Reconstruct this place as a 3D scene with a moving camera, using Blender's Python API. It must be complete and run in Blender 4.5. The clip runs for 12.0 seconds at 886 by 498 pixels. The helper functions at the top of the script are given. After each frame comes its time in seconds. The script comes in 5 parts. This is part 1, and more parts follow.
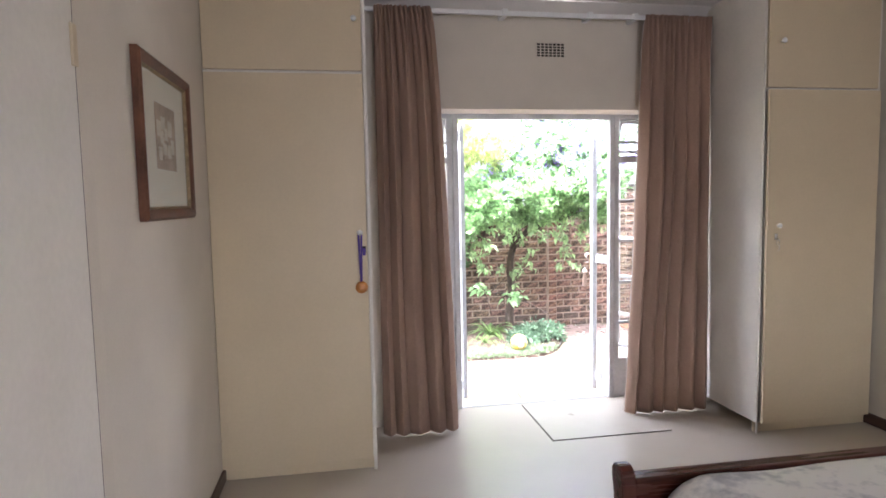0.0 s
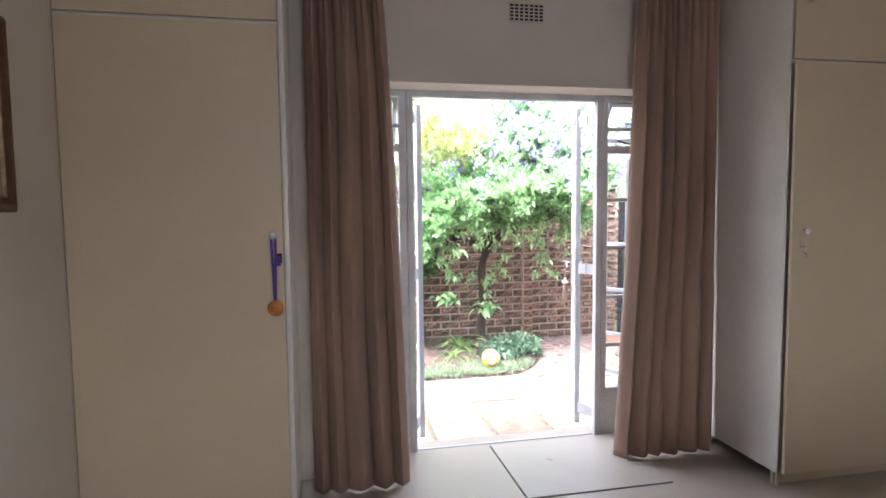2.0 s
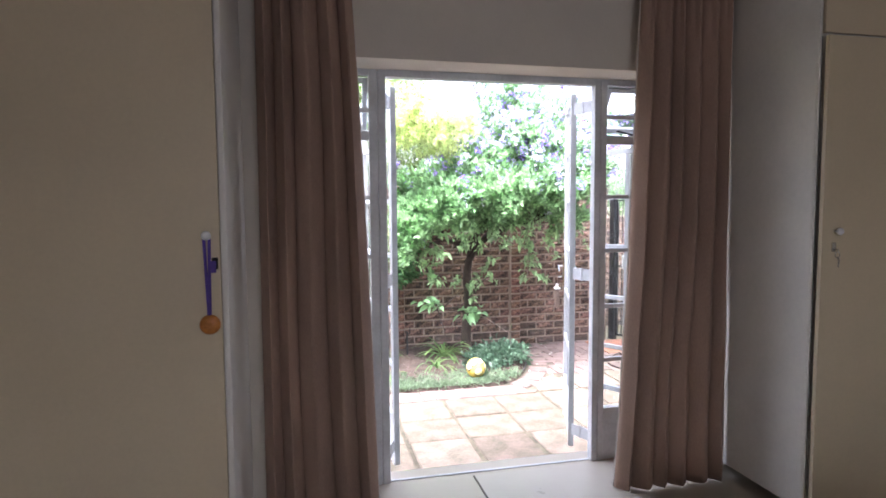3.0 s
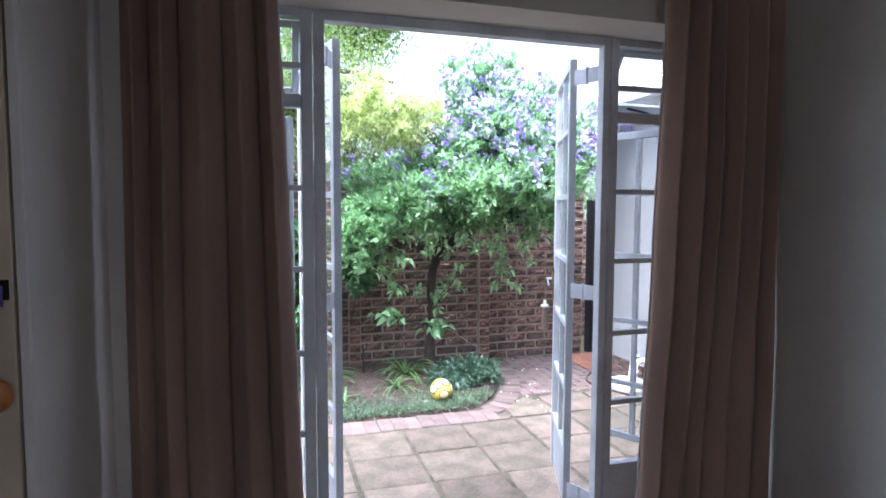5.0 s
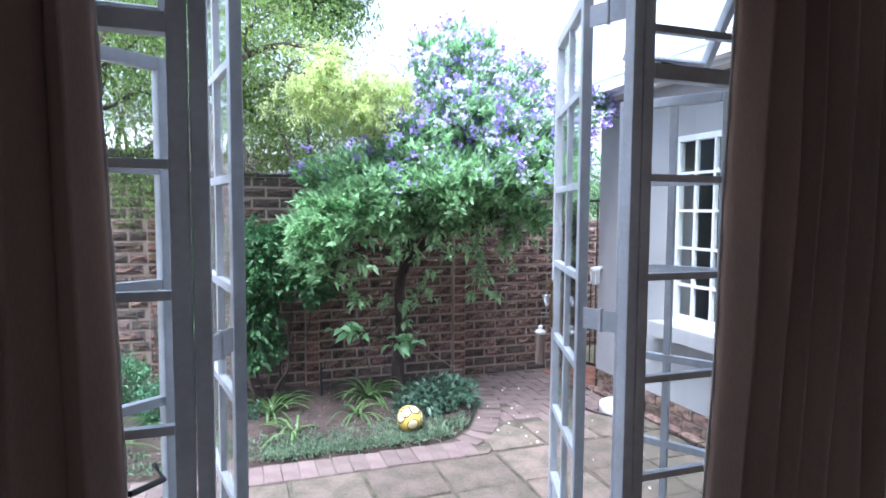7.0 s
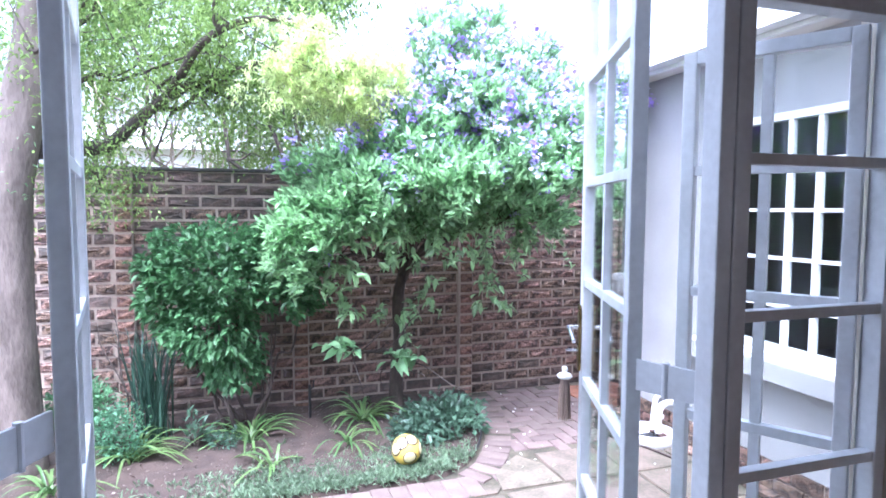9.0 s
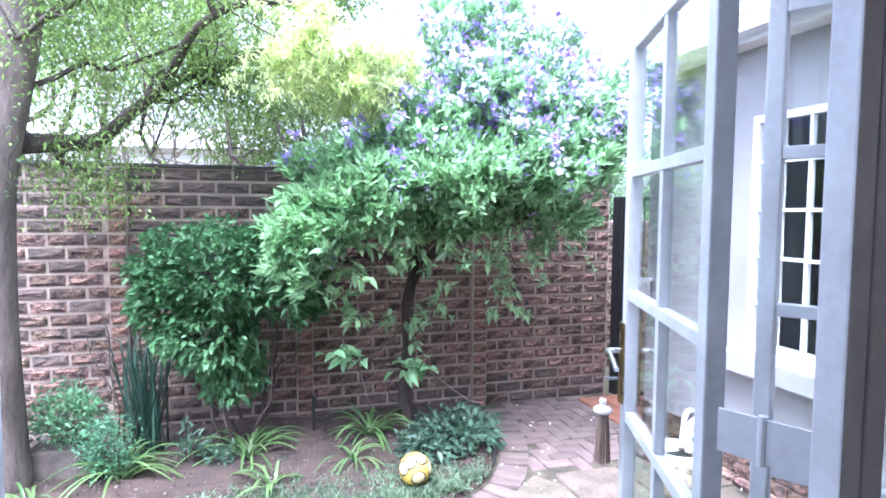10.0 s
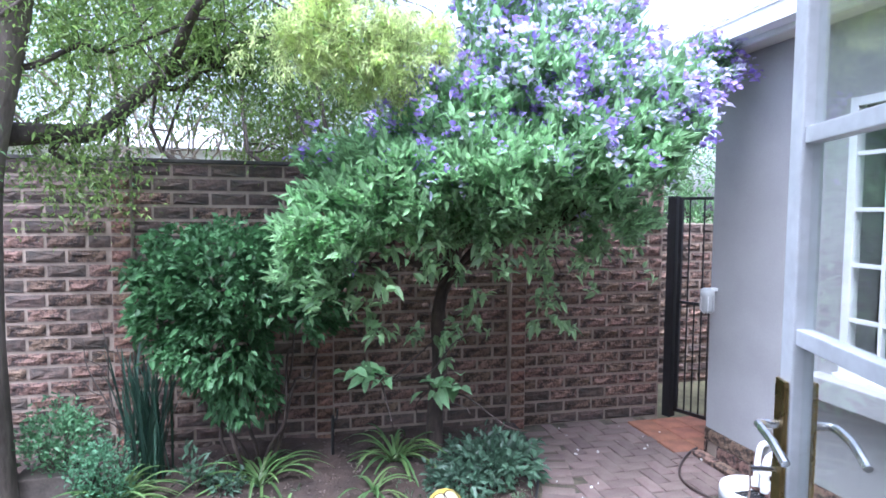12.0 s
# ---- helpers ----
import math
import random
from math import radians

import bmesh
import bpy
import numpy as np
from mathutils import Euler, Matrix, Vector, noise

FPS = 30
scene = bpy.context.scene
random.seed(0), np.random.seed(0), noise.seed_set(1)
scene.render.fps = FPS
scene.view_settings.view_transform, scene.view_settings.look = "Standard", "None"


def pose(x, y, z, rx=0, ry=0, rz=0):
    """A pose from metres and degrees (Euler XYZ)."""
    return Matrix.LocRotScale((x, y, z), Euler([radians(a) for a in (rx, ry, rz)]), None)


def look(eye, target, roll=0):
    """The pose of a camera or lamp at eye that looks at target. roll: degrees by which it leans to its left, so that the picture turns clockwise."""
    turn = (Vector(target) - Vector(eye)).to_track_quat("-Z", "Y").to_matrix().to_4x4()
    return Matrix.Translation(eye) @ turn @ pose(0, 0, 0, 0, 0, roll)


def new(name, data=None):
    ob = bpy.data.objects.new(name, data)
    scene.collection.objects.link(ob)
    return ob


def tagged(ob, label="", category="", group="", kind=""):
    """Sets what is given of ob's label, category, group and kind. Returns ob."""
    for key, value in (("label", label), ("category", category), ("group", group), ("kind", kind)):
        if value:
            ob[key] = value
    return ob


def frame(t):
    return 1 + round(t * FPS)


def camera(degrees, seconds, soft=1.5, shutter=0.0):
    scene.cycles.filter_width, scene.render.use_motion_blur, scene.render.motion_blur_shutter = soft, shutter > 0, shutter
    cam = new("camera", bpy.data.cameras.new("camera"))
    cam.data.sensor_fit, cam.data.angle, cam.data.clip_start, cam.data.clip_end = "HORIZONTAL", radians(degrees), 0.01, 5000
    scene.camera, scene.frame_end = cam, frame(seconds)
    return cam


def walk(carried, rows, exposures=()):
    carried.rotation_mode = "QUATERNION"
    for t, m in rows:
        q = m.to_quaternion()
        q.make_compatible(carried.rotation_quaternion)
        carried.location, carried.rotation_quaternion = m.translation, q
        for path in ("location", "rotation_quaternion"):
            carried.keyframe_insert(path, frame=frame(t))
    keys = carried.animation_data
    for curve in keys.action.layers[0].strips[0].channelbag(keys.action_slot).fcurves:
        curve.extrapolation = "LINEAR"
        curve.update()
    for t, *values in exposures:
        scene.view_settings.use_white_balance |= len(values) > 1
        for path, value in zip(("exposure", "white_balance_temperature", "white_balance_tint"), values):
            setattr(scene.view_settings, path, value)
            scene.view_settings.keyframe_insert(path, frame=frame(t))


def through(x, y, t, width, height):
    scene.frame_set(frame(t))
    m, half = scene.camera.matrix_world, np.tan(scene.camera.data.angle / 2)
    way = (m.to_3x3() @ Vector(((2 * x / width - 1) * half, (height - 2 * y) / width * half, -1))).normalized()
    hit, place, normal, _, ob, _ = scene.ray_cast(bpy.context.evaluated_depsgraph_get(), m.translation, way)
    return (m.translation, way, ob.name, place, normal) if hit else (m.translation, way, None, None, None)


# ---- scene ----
cam = camera(73.6, 12.0, 1.7)
PATH = [
    (0, (1.1, 1.991, 1.508), (1.427, 3.957, 1.346), -1.1),
    (0.5, (1.148, 2.155, 1.499), (1.492, 4.119, 1.339), -0.9),
    (1, (1.215, 2.345, 1.491), (1.59, 4.303, 1.334), -0.8),
    (1.5, (1.291, 2.532, 1.48), (1.682, 4.488, 1.326), -0.7),
    (2, (1.371, 2.727, 1.467), (1.776, 4.679, 1.315), -0.6),
    (2.5, (1.444, 2.929, 1.456), (1.866, 4.879, 1.307), -0.45),
    (3, (1.508, 3.137, 1.44), (1.956, 5.081, 1.293), -0.4),
    (5, (1.695, 3.914, 1.413), (2.266, 5.825, 1.272), 0.2),
    (5.5, (1.762, 4.12, 1.402), (2.372, 6.02, 1.262), 0.25),
    (6, (1.832, 4.31, 1.393), (2.465, 6.204, 1.254), 0.25),
    (6.5, (1.898, 4.491, 1.386), (2.543, 6.379, 1.251), 0.3),
    (7, (1.963, 4.656, 1.384), (2.617, 6.541, 1.25), 0.35),
    (9, (2.238, 5.242, 1.386), (2.856, 7.139, 1.249), 0.25),
    (9.5, (2.294, 5.4, 1.382), (2.889, 7.304, 1.245), 0.3),
    (10, (2.347, 5.551, 1.37), (2.921, 7.463, 1.238), 0.38),
    (10.5, (2.399, 5.693, 1.359), (2.95, 7.611, 1.229), 0.4),
    (11, (2.442, 5.816, 1.351), (2.963, 7.743, 1.223), 0.43),
    (11.5, (2.462, 5.934, 1.345), (2.957, 7.868, 1.219), 0.48),
    (12, (2.469, 6.059, 1.346), (2.942, 7.998, 1.224), 0.5),
]
EXPOSE = [(0, 4.33, 6150, 21), (1.5, 3.97, 6100, 21), (2.5, 3.55, 6000, 22), (3.2, 3.22, 5850, 21), (5, 2.5, 5350, 19), (6, 2.24, 5300, 17), (7, 2.07, 5200, 17), (8.2, 2.5, 5150, 19), (9, 2.75, 5100, 21), (9.5, 2.8, 5100, 21), (10.5, 2.53, 5100, 20), (11.2, 2.2, 5150, 19), (12, 1.91, 5150, 18)]
walk(cam, [(t, look(eye, target, roll)) for t, eye, target, roll in PATH], EXPOSE)

# ---- world and light ----
world = bpy.data.worlds.new("overcast_sky")
scene.world = world
world.use_nodes = True
wn = world.node_tree.nodes
sky = wn.new("ShaderNodeTexSky")
sky.sky_type = "NISHITA"
sky.sun_disc = False
sky.sun_elevation = radians(65)
sky.sun_rotation = radians(214)
sky.air_density = 1.2
sky.dust_density = 5.0
sky.ozone_density = 0.6
wn["Background"].inputs["Strength"].default_value = 0.15
cloud = wn.new("ShaderNodeHueSaturation")
cloud.inputs["Saturation"].default_value = 0.35
world.node_tree.links.new(sky.outputs["Color"], cloud.inputs["Color"])
world.node_tree.links.new(cloud.outputs["Color"], wn["Background"].inputs["Color"])

sun_data = bpy.data.lights.new("sun", "SUN")
sun_data.energy = 1.5
sun_data.angle = radians(40)
sun_data.color = (1.0, 0.95, 0.88)
sun = new("sun", sun_data)
sun.matrix_world = look((0, 0, 20), (3.0, 4.4, 8.6))

# added fill lamp for the room, set in an assumed, unseen rear window
back_data = bpy.data.lights.new("rear_window_fill", "AREA")
back_data.shape = "RECTANGLE"
back_data.size, back_data.size_y = 1.7, 1.1
back_data.energy = 2.7
back_data.color = (0.93, 0.96, 1.0)
back = new("rear_window_fill", back_data)
back.matrix_world = look((2.4, -1.06, 1.6), (2.4, 3.0, 1.5))

# ---- materials ----
def mat(name, color, rough=0.6, metal=0.0, vary=0.12, scale=6.0, grain=80.0, bump=0.1, tone=None, island=0.0, spec=0.5, stretch=(1, 1, 1), dist=0.004, span=(0.5, 0.9), rvar=0.1):
    """A procedural surface: two scales of tone, fine relief, uneven gloss; island varies single pieces."""
    m = bpy.data.materials.new(name)
    m.use_nodes = True
    nt = m.node_tree
    n, l = nt.nodes, nt.links
    bsdf = n["Principled BSDF"]
    tc = n.new("ShaderNodeTexCoord")
    mp = n.new("ShaderNodeMapping")
    mp.inputs["Scale"].default_value = stretch
    l.new(tc.outputs["Object"], mp.inputs["Vector"])
    big = n.new("ShaderNodeTexNoise")
    big.inputs["Scale"].default_value = scale
    big.inputs["Detail"].default_value = 5
    fine = n.new("ShaderNodeTexNoise")
    fine.inputs["Scale"].default_value = grain
    fine.inputs["Detail"].default_value = 3
    for q in (big, fine):
        l.new(mp.outputs["Vector"], q.inputs["Vector"])
    add = n.new("ShaderNodeMath")
    add.operation = "MULTIPLY_ADD"
    add.inputs[1].default_value = 0.4
    l.new(fine.outputs["Fac"], add.inputs[0])
    l.new(big.outputs["Fac"], add.inputs[2])
    ramp = n.new("ShaderNodeValToRGB")
    c = Vector(color)
    d = Vector(tone) if tone else c * (1 - 2 * vary)
    ramp.color_ramp.elements[0].position, ramp.color_ramp.elements[1].position = span
    ramp.color_ramp.elements[0].color = (*d, 1)
    ramp.color_ramp.elements[1].color = (*(c * (1 + vary)), 1)
    l.new(add.outputs[0], ramp.inputs["Fac"])
    out = ramp.outputs["Color"]
    if island:
        geo = n.new("ShaderNodeNewGeometry")
        info = n.new("ShaderNodeObjectInfo")
        s = n.new("ShaderNodeMath")
        s.operation = "ADD"
        l.new(geo.outputs["Random Per Island"], s.inputs[0])
        l.new(info.outputs["Random"], s.inputs[1])
        fr = n.new("ShaderNodeMath")
        fr.operation = "FRACT"
        l.new(s.outputs[0], fr.inputs[0])
        mr = n.new("ShaderNodeMapRange")
        mr.inputs["To Min"].default_value, mr.inputs["To Max"].default_value = 1 - island, 1 + island
        l.new(fr.outputs[0], mr.inputs["Value"])
        hs = n.new("ShaderNodeHueSaturation")
        l.new(mr.outputs[0], hs.inputs["Value"])
        hr = n.new("ShaderNodeMapRange")
        hr.inputs["To Min"].default_value, hr.inputs["To Max"].default_value = 0.5 - island * 0.045, 0.5 + island * 0.05
        l.new(info.outputs["Random"], hr.inputs["Value"])
        l.new(hr.outputs[0], hs.inputs["Hue"])
        l.new(out, hs.inputs["Color"])
        out = hs.outputs["Color"]
    l.new(out, bsdf.inputs["Base Color"])
    bsdf.inputs["Metallic"].default_value = metal
    bsdf.inputs["Specular IOR Level"].default_value = spec
    rr = n.new("ShaderNodeMapRange")
    rr.inputs["To Min"].default_value, rr.inputs["To Max"].default_value = max(0.02, rough - rvar), min(1, rough + rvar)
    l.new(big.outputs["Fac"], rr.inputs["Value"])
    l.new(rr.outputs[0], bsdf.inputs["Roughness"])
    if bump:
        bp = n.new("ShaderNodeBump")
        bp.inputs["Strength"].default_value = bump
        bp.inputs["Distance"].default_value = dist
        l.new(add.outputs[0], bp.inputs["Height"])
        l.new(bp.outputs["Normal"], bsdf.inputs["Normal"])
    return m


def leaf_mat(name, color, vary=0.35, through=0.35, rough=0.42):
    """Leaves: each one its own tone, some light let through."""
    m = mat(name, color, rough, vary=0.15, scale=3.0, bump=0.0, island=vary, spec=0.45)
    nt = m.node_tree
    bsdf = nt.nodes["Principled BSDF"]
    tr = nt.nodes.new("ShaderNodeBsdfTranslucent")
    mix = nt.nodes.new("ShaderNodeMixShader")
    mix.inputs[0].default_value = through
    src = bsdf.inputs["Base Color"].links[0].from_socket
    nt.links.new(src, tr.inputs["Color"])
    nt.links.new(bsdf.outputs[0], mix.inputs[1])
    nt.links.new(tr.outputs[0], mix.inputs[2])
    nt.links.new(mix.outputs[0], nt.nodes["Material Output"].inputs["Surface"])
    return m


def glass_mat(name, tint=(0.97, 0.99, 0.98)):
    m = bpy.data.materials.new(name)
    m.use_nodes = True
    n, l = m.node_tree.nodes, m.node_tree.links
    tr = n.new("ShaderNodeBsdfTransparent")
    tr.inputs["Color"].default_value = (*tint, 1)
    gl = n.new("ShaderNodeBsdfGlossy")
    gl.inputs["Roughness"].default_value = 0.03
    gl.inputs["Color"].default_value = (1, 1, 1, 1)
    lw = n.new("ShaderNodeLayerWeight")
    lw.inputs["Blend"].default_value = 0.5
    pw5 = n.new("ShaderNodeMath")
    pw5.operation = "POWER"
    pw5.inputs[1].default_value = 4.0
    l.new(lw.outputs["Facing"], pw5.inputs[0])
    fr = n.new("ShaderNodeMath")
    fr.operation = "MULTIPLY_ADD"
    fr.inputs[1].default_value = 0.7
    fr.inputs[2].default_value = 0.035
    l.new(pw5.outputs[0], fr.inputs[0])
    mix = n.new("ShaderNodeMixShader")
    l.new(fr.outputs[0], mix.inputs[0])
    l.new(tr.outputs[0], mix.inputs[1])
    l.new(gl.outputs[0], mix.inputs[2])
    l.new(mix.outputs[0], n["Material Output"].inputs["Surface"])
    return m


M_PLASTER = mat("interior_plaster", (0.67, 0.615, 0.53), 0.85, vary=0.04, scale=2.0, grain=140, bump=0.12)
M_CEIL = mat("ceiling_paint", (0.72, 0.69, 0.66), 0.9, vary=0.03, scale=2.0, bump=0.05)
M_CREAM = mat("cream_enamel", (0.62, 0.52, 0.36), 0.4, vary=0.03, scale=1.6, grain=70, bump=0.03)
M_WHITEDOOR = mat("white_enamel", (0.75, 0.72, 0.66), 0.4, vary=0.04, scale=2.5, grain=50, bump=0.06)
M_FLOOR = mat("vinyl_floor", (0.475, 0.425, 0.355), 0.3, vary=0.025, scale=3.0, grain=150, bump=0.0, rvar=0.02)
M_MATSHEET = mat("vinyl_sheet", (0.49, 0.45, 0.385), 0.28, vary=0.025, scale=4.0, grain=150, bump=0.0, rvar=0.02)
M_MATEDGE = mat("sheet_edge", (0.1, 0.085, 0.065), 0.7)
M_SKIRT = mat("dark_skirting", (0.07, 0.028, 0.018), 0.4, vary=0.2, scale=8, stretch=(1, 1, 6))
M_CURTAIN = mat("curtain_linen", (0.345, 0.228, 0.168), 0.92, vary=0.12, scale=5, grain=260, bump=0.35, stretch=(1, 1, 0.25), dist=0.002)
M_PAINTEDRIM = mat("curtain_rim_light", (0.58, 0.53, 0.48), 0.9, vary=0.08, scale=8, grain=200, bump=0.2)
M_STEEL = mat("grey_steel_paint", (0.66, 0.685, 0.71), 0.4, vary=0.07, scale=7, grain=60, bump=0.12, tone=(0.54, 0.557, 0.575))
M_GLASS = glass_mat("window_glass")
M_GREYWALL = mat("grey_render", (0.365, 0.362, 0.362), 0.9, vary=0.06, scale=2.2, grain=110, bump=0.3, dist=0.006)
M_WHITEPAINT = mat("white_gloss_paint", (0.78, 0.79, 0.79), 0.4, vary=0.05, scale=5, bump=0.05)
M_BRICK = mat("rockface_brick", (0.175, 0.112, 0.083), 0.9, vary=0.3, scale=19, grain=70, bump=1.0, tone=(0.045, 0.032, 0.027), island=0.34, dist=0.02, span=(0.6, 0.8))
M_BRICKRED = mat("red_brick", (0.2, 0.115, 0.08), 0.9, vary=0.3, scale=16, grain=60, bump=0.9, tone=(0.07, 0.042, 0.036), island=0.3, dist=0.02, span=(0.58, 0.8))
M_BRICKDARK = mat("dark_brick", (0.12, 0.082, 0.066), 0.92, vary=0.3, scale=9, grain=45, bump=0.9, tone=(0.05, 0.045, 0.04), island=0.3, dist=0.02)
M_MORTAR = mat("mortar", (0.345, 0.278, 0.225), 0.95, vary=0.15, scale=7, grain=90, bump=0.6, dist=0.006)
M_COPING = mat("dark_coping", (0.07, 0.065, 0.06), 0.95, vary=0.3, scale=6, grain=50, bump=0.6)
M_SLAB = mat("sandstone_slab", (0.148, 0.114, 0.091), 0.9, vary=0.2, scale=5, grain=45, bump=0.7, tone=(0.09, 0.083, 0.06), spec=0.3, island=0.2, dist=0.008, span=(0.55, 0.85))
M_JOINT = mat("mossy_joint", (0.085, 0.075, 0.05), 0.95, vary=0.3, scale=9, grain=70, bump=0.6)
M_PAVER = mat("red_paver", (0.152, 0.118, 0.104), 0.88, vary=0.18, scale=7, grain=60, bump=0.5, tone=(0.13, 0.09, 0.08), island=0.2, dist=0.006)
M_ORANGE = mat("orange_tile", (0.28, 0.12, 0.07), 0.8, vary=0.2, scale=6, grain=60, bump=0.4, island=0.12)
M_SOIL = mat("garden_soil", (0.052, 0.035, 0.027), 0.97, vary=0.3, scale=6, grain=60, bump=1.0, tone=(0.032, 0.022, 0.017), dist=0.02)
M_EARTH = mat("far_ground", (0.12, 0.11, 0.06), 0.97, vary=0.3, scale=1.5, grain=20, bump=0.8)
M_BARK = mat("grey_bark", (0.085, 0.068, 0.056), 0.95, vary=0.3, scale=9, grain=50, bump=1.0, tone=(0.045, 0.036, 0.03), stretch=(1, 1, 0.3), dist=0.02)
M_BARKMID = mat("fawn_bark", (0.16, 0.13, 0.112), 0.95, vary=0.25, scale=7, grain=45, bump=1.0, tone=(0.075, 0.06, 0.05), stretch=(1, 1, 0.35), dist=0.02)
M_TRUNK = mat("dark_bark", (0.07, 0.052, 0.042), 0.95, vary=0.3, scale=12, grain=60, bump=1.0, stretch=(1, 1, 0.3), dist=0.01)
M_BARKLIGHT = mat("pale_bark", (0.34, 0.28, 0.23), 0.92, vary=0.25, scale=8, grain=60, bump=0.8, stretch=(1, 1, 0.3))
M_BLACK = mat("black_iron", (0.012, 0.012, 0.014), 0.45, vary=0.2, scale=20, bump=0.15)
M_WOOD = mat("mahogany", (0.085, 0.022, 0.014), 0.28, vary=0.3, scale=5, grain=40, bump=0.06, stretch=(0.3, 4, 4))
M_FRAMEWOOD = mat("picture_wood", (0.14, 0.055, 0.028), 0.4, vary=0.25, scale=6, grain=60, bump=0.1)
M_GILT = mat("gilt_slip", (0.30, 0.22, 0.12), 0.45, metal=0.3, vary=0.2, scale=30)
M_MOUNT = mat("mount_board", (0.62, 0.60, 0.56), 0.85, vary=0.02)
M_PRINT = mat("print_mauve", (0.25, 0.16, 0.14), 0.85, vary=0.3, scale=14, grain=40, tone=(0.14, 0.085, 0.08))
M_PRINTPALE = mat("print_pale", (0.5, 0.45, 0.4), 0.85, vary=0.15, scale=20)
M_BRASS = mat("brass", (0.50, 0.36, 0.16), 0.28, metal=1.0, vary=0.12, scale=15, bump=0.05)
M_CHROME = mat("satin_metal", (0.6, 0.6, 0.6), 0.25, metal=1.0, vary=0.08, scale=20, bump=0.03)
M_PURPLE = mat("purple_ribbon", (0.09, 0.045, 0.3), 0.6, vary=0.15, scale=20)
M_AMBER = mat("amber_disc", (0.55, 0.2, 0.03), 0.35, vary=0.2, scale=25)
# near-black: paints shade in joints, vent holes, far window; also the lock
M_SHADE_LOCK = mat("shade_and_lock_black", (0.015, 0.013, 0.012), 0.9, vary=0.1)
M_BALL = mat("yellow_ball", (0.55, 0.4, 0.07), 0.5, vary=0.12, scale=9, bump=0.05)
M_BALLWHITE = mat("white_ball_panel", (0.62, 0.55, 0.3), 0.5, vary=0.08, scale=9, bump=0.05)
M_PLASTIC = mat("black_plastic", (0.02, 0.02, 0.02), 0.5, vary=0.2, scale=12)
M_HOSE = mat("dark_hose", (0.05, 0.035, 0.03), 0.5)
M_TASSEL = mat("brown_tassel", (0.34, 0.25, 0.2), 0.9, vary=0.2, scale=10, grain=120, bump=0.6, stretch=(6, 6, 0.4))
M_BEAD = mat("white_bead", (0.8, 0.8, 0.78), 0.15, vary=0.03)
M_LENS = mat("frosted_lens", (0.5, 0.52, 0.52), 0.3, vary=0.05)
M_ROOM = mat("room_painted_dim", (0.12, 0.13, 0.15), 0.7, vary=0.2)
M_ROOF = mat("grey_roof_sheet", (0.5, 0.5, 0.5), 0.6, vary=0.1)
M_TERRA = mat("concrete_pot", (0.12, 0.10, 0.085), 0.9, vary=0.2, scale=8, bump=0.5)
M_DUVET = mat("duvet_cotton", (0.74, 0.72, 0.70), 0.9, vary=0.03, scale=5.0, grain=30, bump=0.2, tone=(0.42, 0.42, 0.45), span=(0.55, 0.72))
L_CROWN = leaf_mat("leaf_fresh", (0.35, 0.54, 0.27), 0.45, 0.5, 0.4)
L_SHRUB = leaf_mat("leaf_deep", (0.085, 0.215, 0.088), 0.38, 0.35, 0.5)
L_STRAP = leaf_mat("leaf_strap", (0.13, 0.225, 0.075), 0.4)
L_REED = leaf_mat("leaf_reed", (0.045, 0.095, 0.065), 0.3, 0.15)
L_GREY = leaf_mat("leaf_silver", (0.085, 0.155, 0.1), 0.35)
L_MAT = leaf_mat("leaf_ground_cover", (0.15, 0.22, 0.13), 0.4)
L_LIME = leaf_mat("leaf_lime", (0.19, 0.33, 0.14), 0.3)
L_GOLD = leaf_mat("leaf_gold", (0.72, 0.77, 0.36), 0.42, 0.6)
L_PINE = leaf_mat("leaf_pine", (0.13, 0.22, 0.06), 0.35, 0.45)
L_TREE = leaf_mat("leaf_yellow_green", (0.22, 0.33, 0.09), 0.45, 0.5)
L_BUSH = leaf_mat("leaf_bush", (0.13, 0.28, 0.14), 0.4)
L_FAR = leaf_mat("leaf_far", (0.2, 0.31, 0.09), 0.4, 0.5)
P_PURPLE = leaf_mat("petal_purple", (0.42, 0.33, 0.8), 0.35, 0.42)
P_LILAC = leaf_mat("petal_lilac", (0.74, 0.71, 0.92), 0.25, 0.45)


# ---- helpers for meshes ----
def part(name, bm, material, parent=None, label="", smooth=False):
    me = bpy.data.meshes.new(name)
    bmesh.ops.recalc_face_normals(bm, faces=bm.faces)
    bm.to_mesh(me)
    bm.free()
    return part_mesh(name, me, material, parent, label, smooth)


def part_mesh(name, me, material, parent=None, label="", smooth=False):
    if not me.materials:
        me.materials.append(material)
    if smooth:
        me.polygons.foreach_set("use_smooth", [True] * len(me.polygons))
    ob = new(name, me)
    if parent:
        ob.parent = parent
    if label:
        ob["label"] = label
    return ob


def thing(name, label, category, at=(0, 0, 0), rz=0, group="", kind=""):
    ob = new(name)
    ob.empty_display_size = 0.05
    ob.matrix_world = pose(*at, 0, 0, rz)
    return tagged(ob, label, category, group, kind)


def box(bm, lo, hi, bevel=0.0, m=None):
    lo, hi = Vector(lo), Vector(hi)
    ret = bmesh.ops.create_cube(bm, size=1.0, matrix=Matrix.Translation((lo + hi) / 2) @ Matrix.Diagonal((*(hi - lo), 1)))
    if bevel:
        es = list({e for v in ret["verts"] for e in v.link_edges})
        r2 = bmesh.ops.bevel(bm, geom=es, offset=bevel, segments=2, affect="EDGES", profile=0.6)
        vs = {v for f in r2["faces"] for v in f.verts} | {v for v in ret["verts"] if v.is_valid}
    else:
        vs = ret["verts"]
    if m is not None:
        bmesh.ops.transform(bm, matrix=m, verts=list(vs))
    return bm


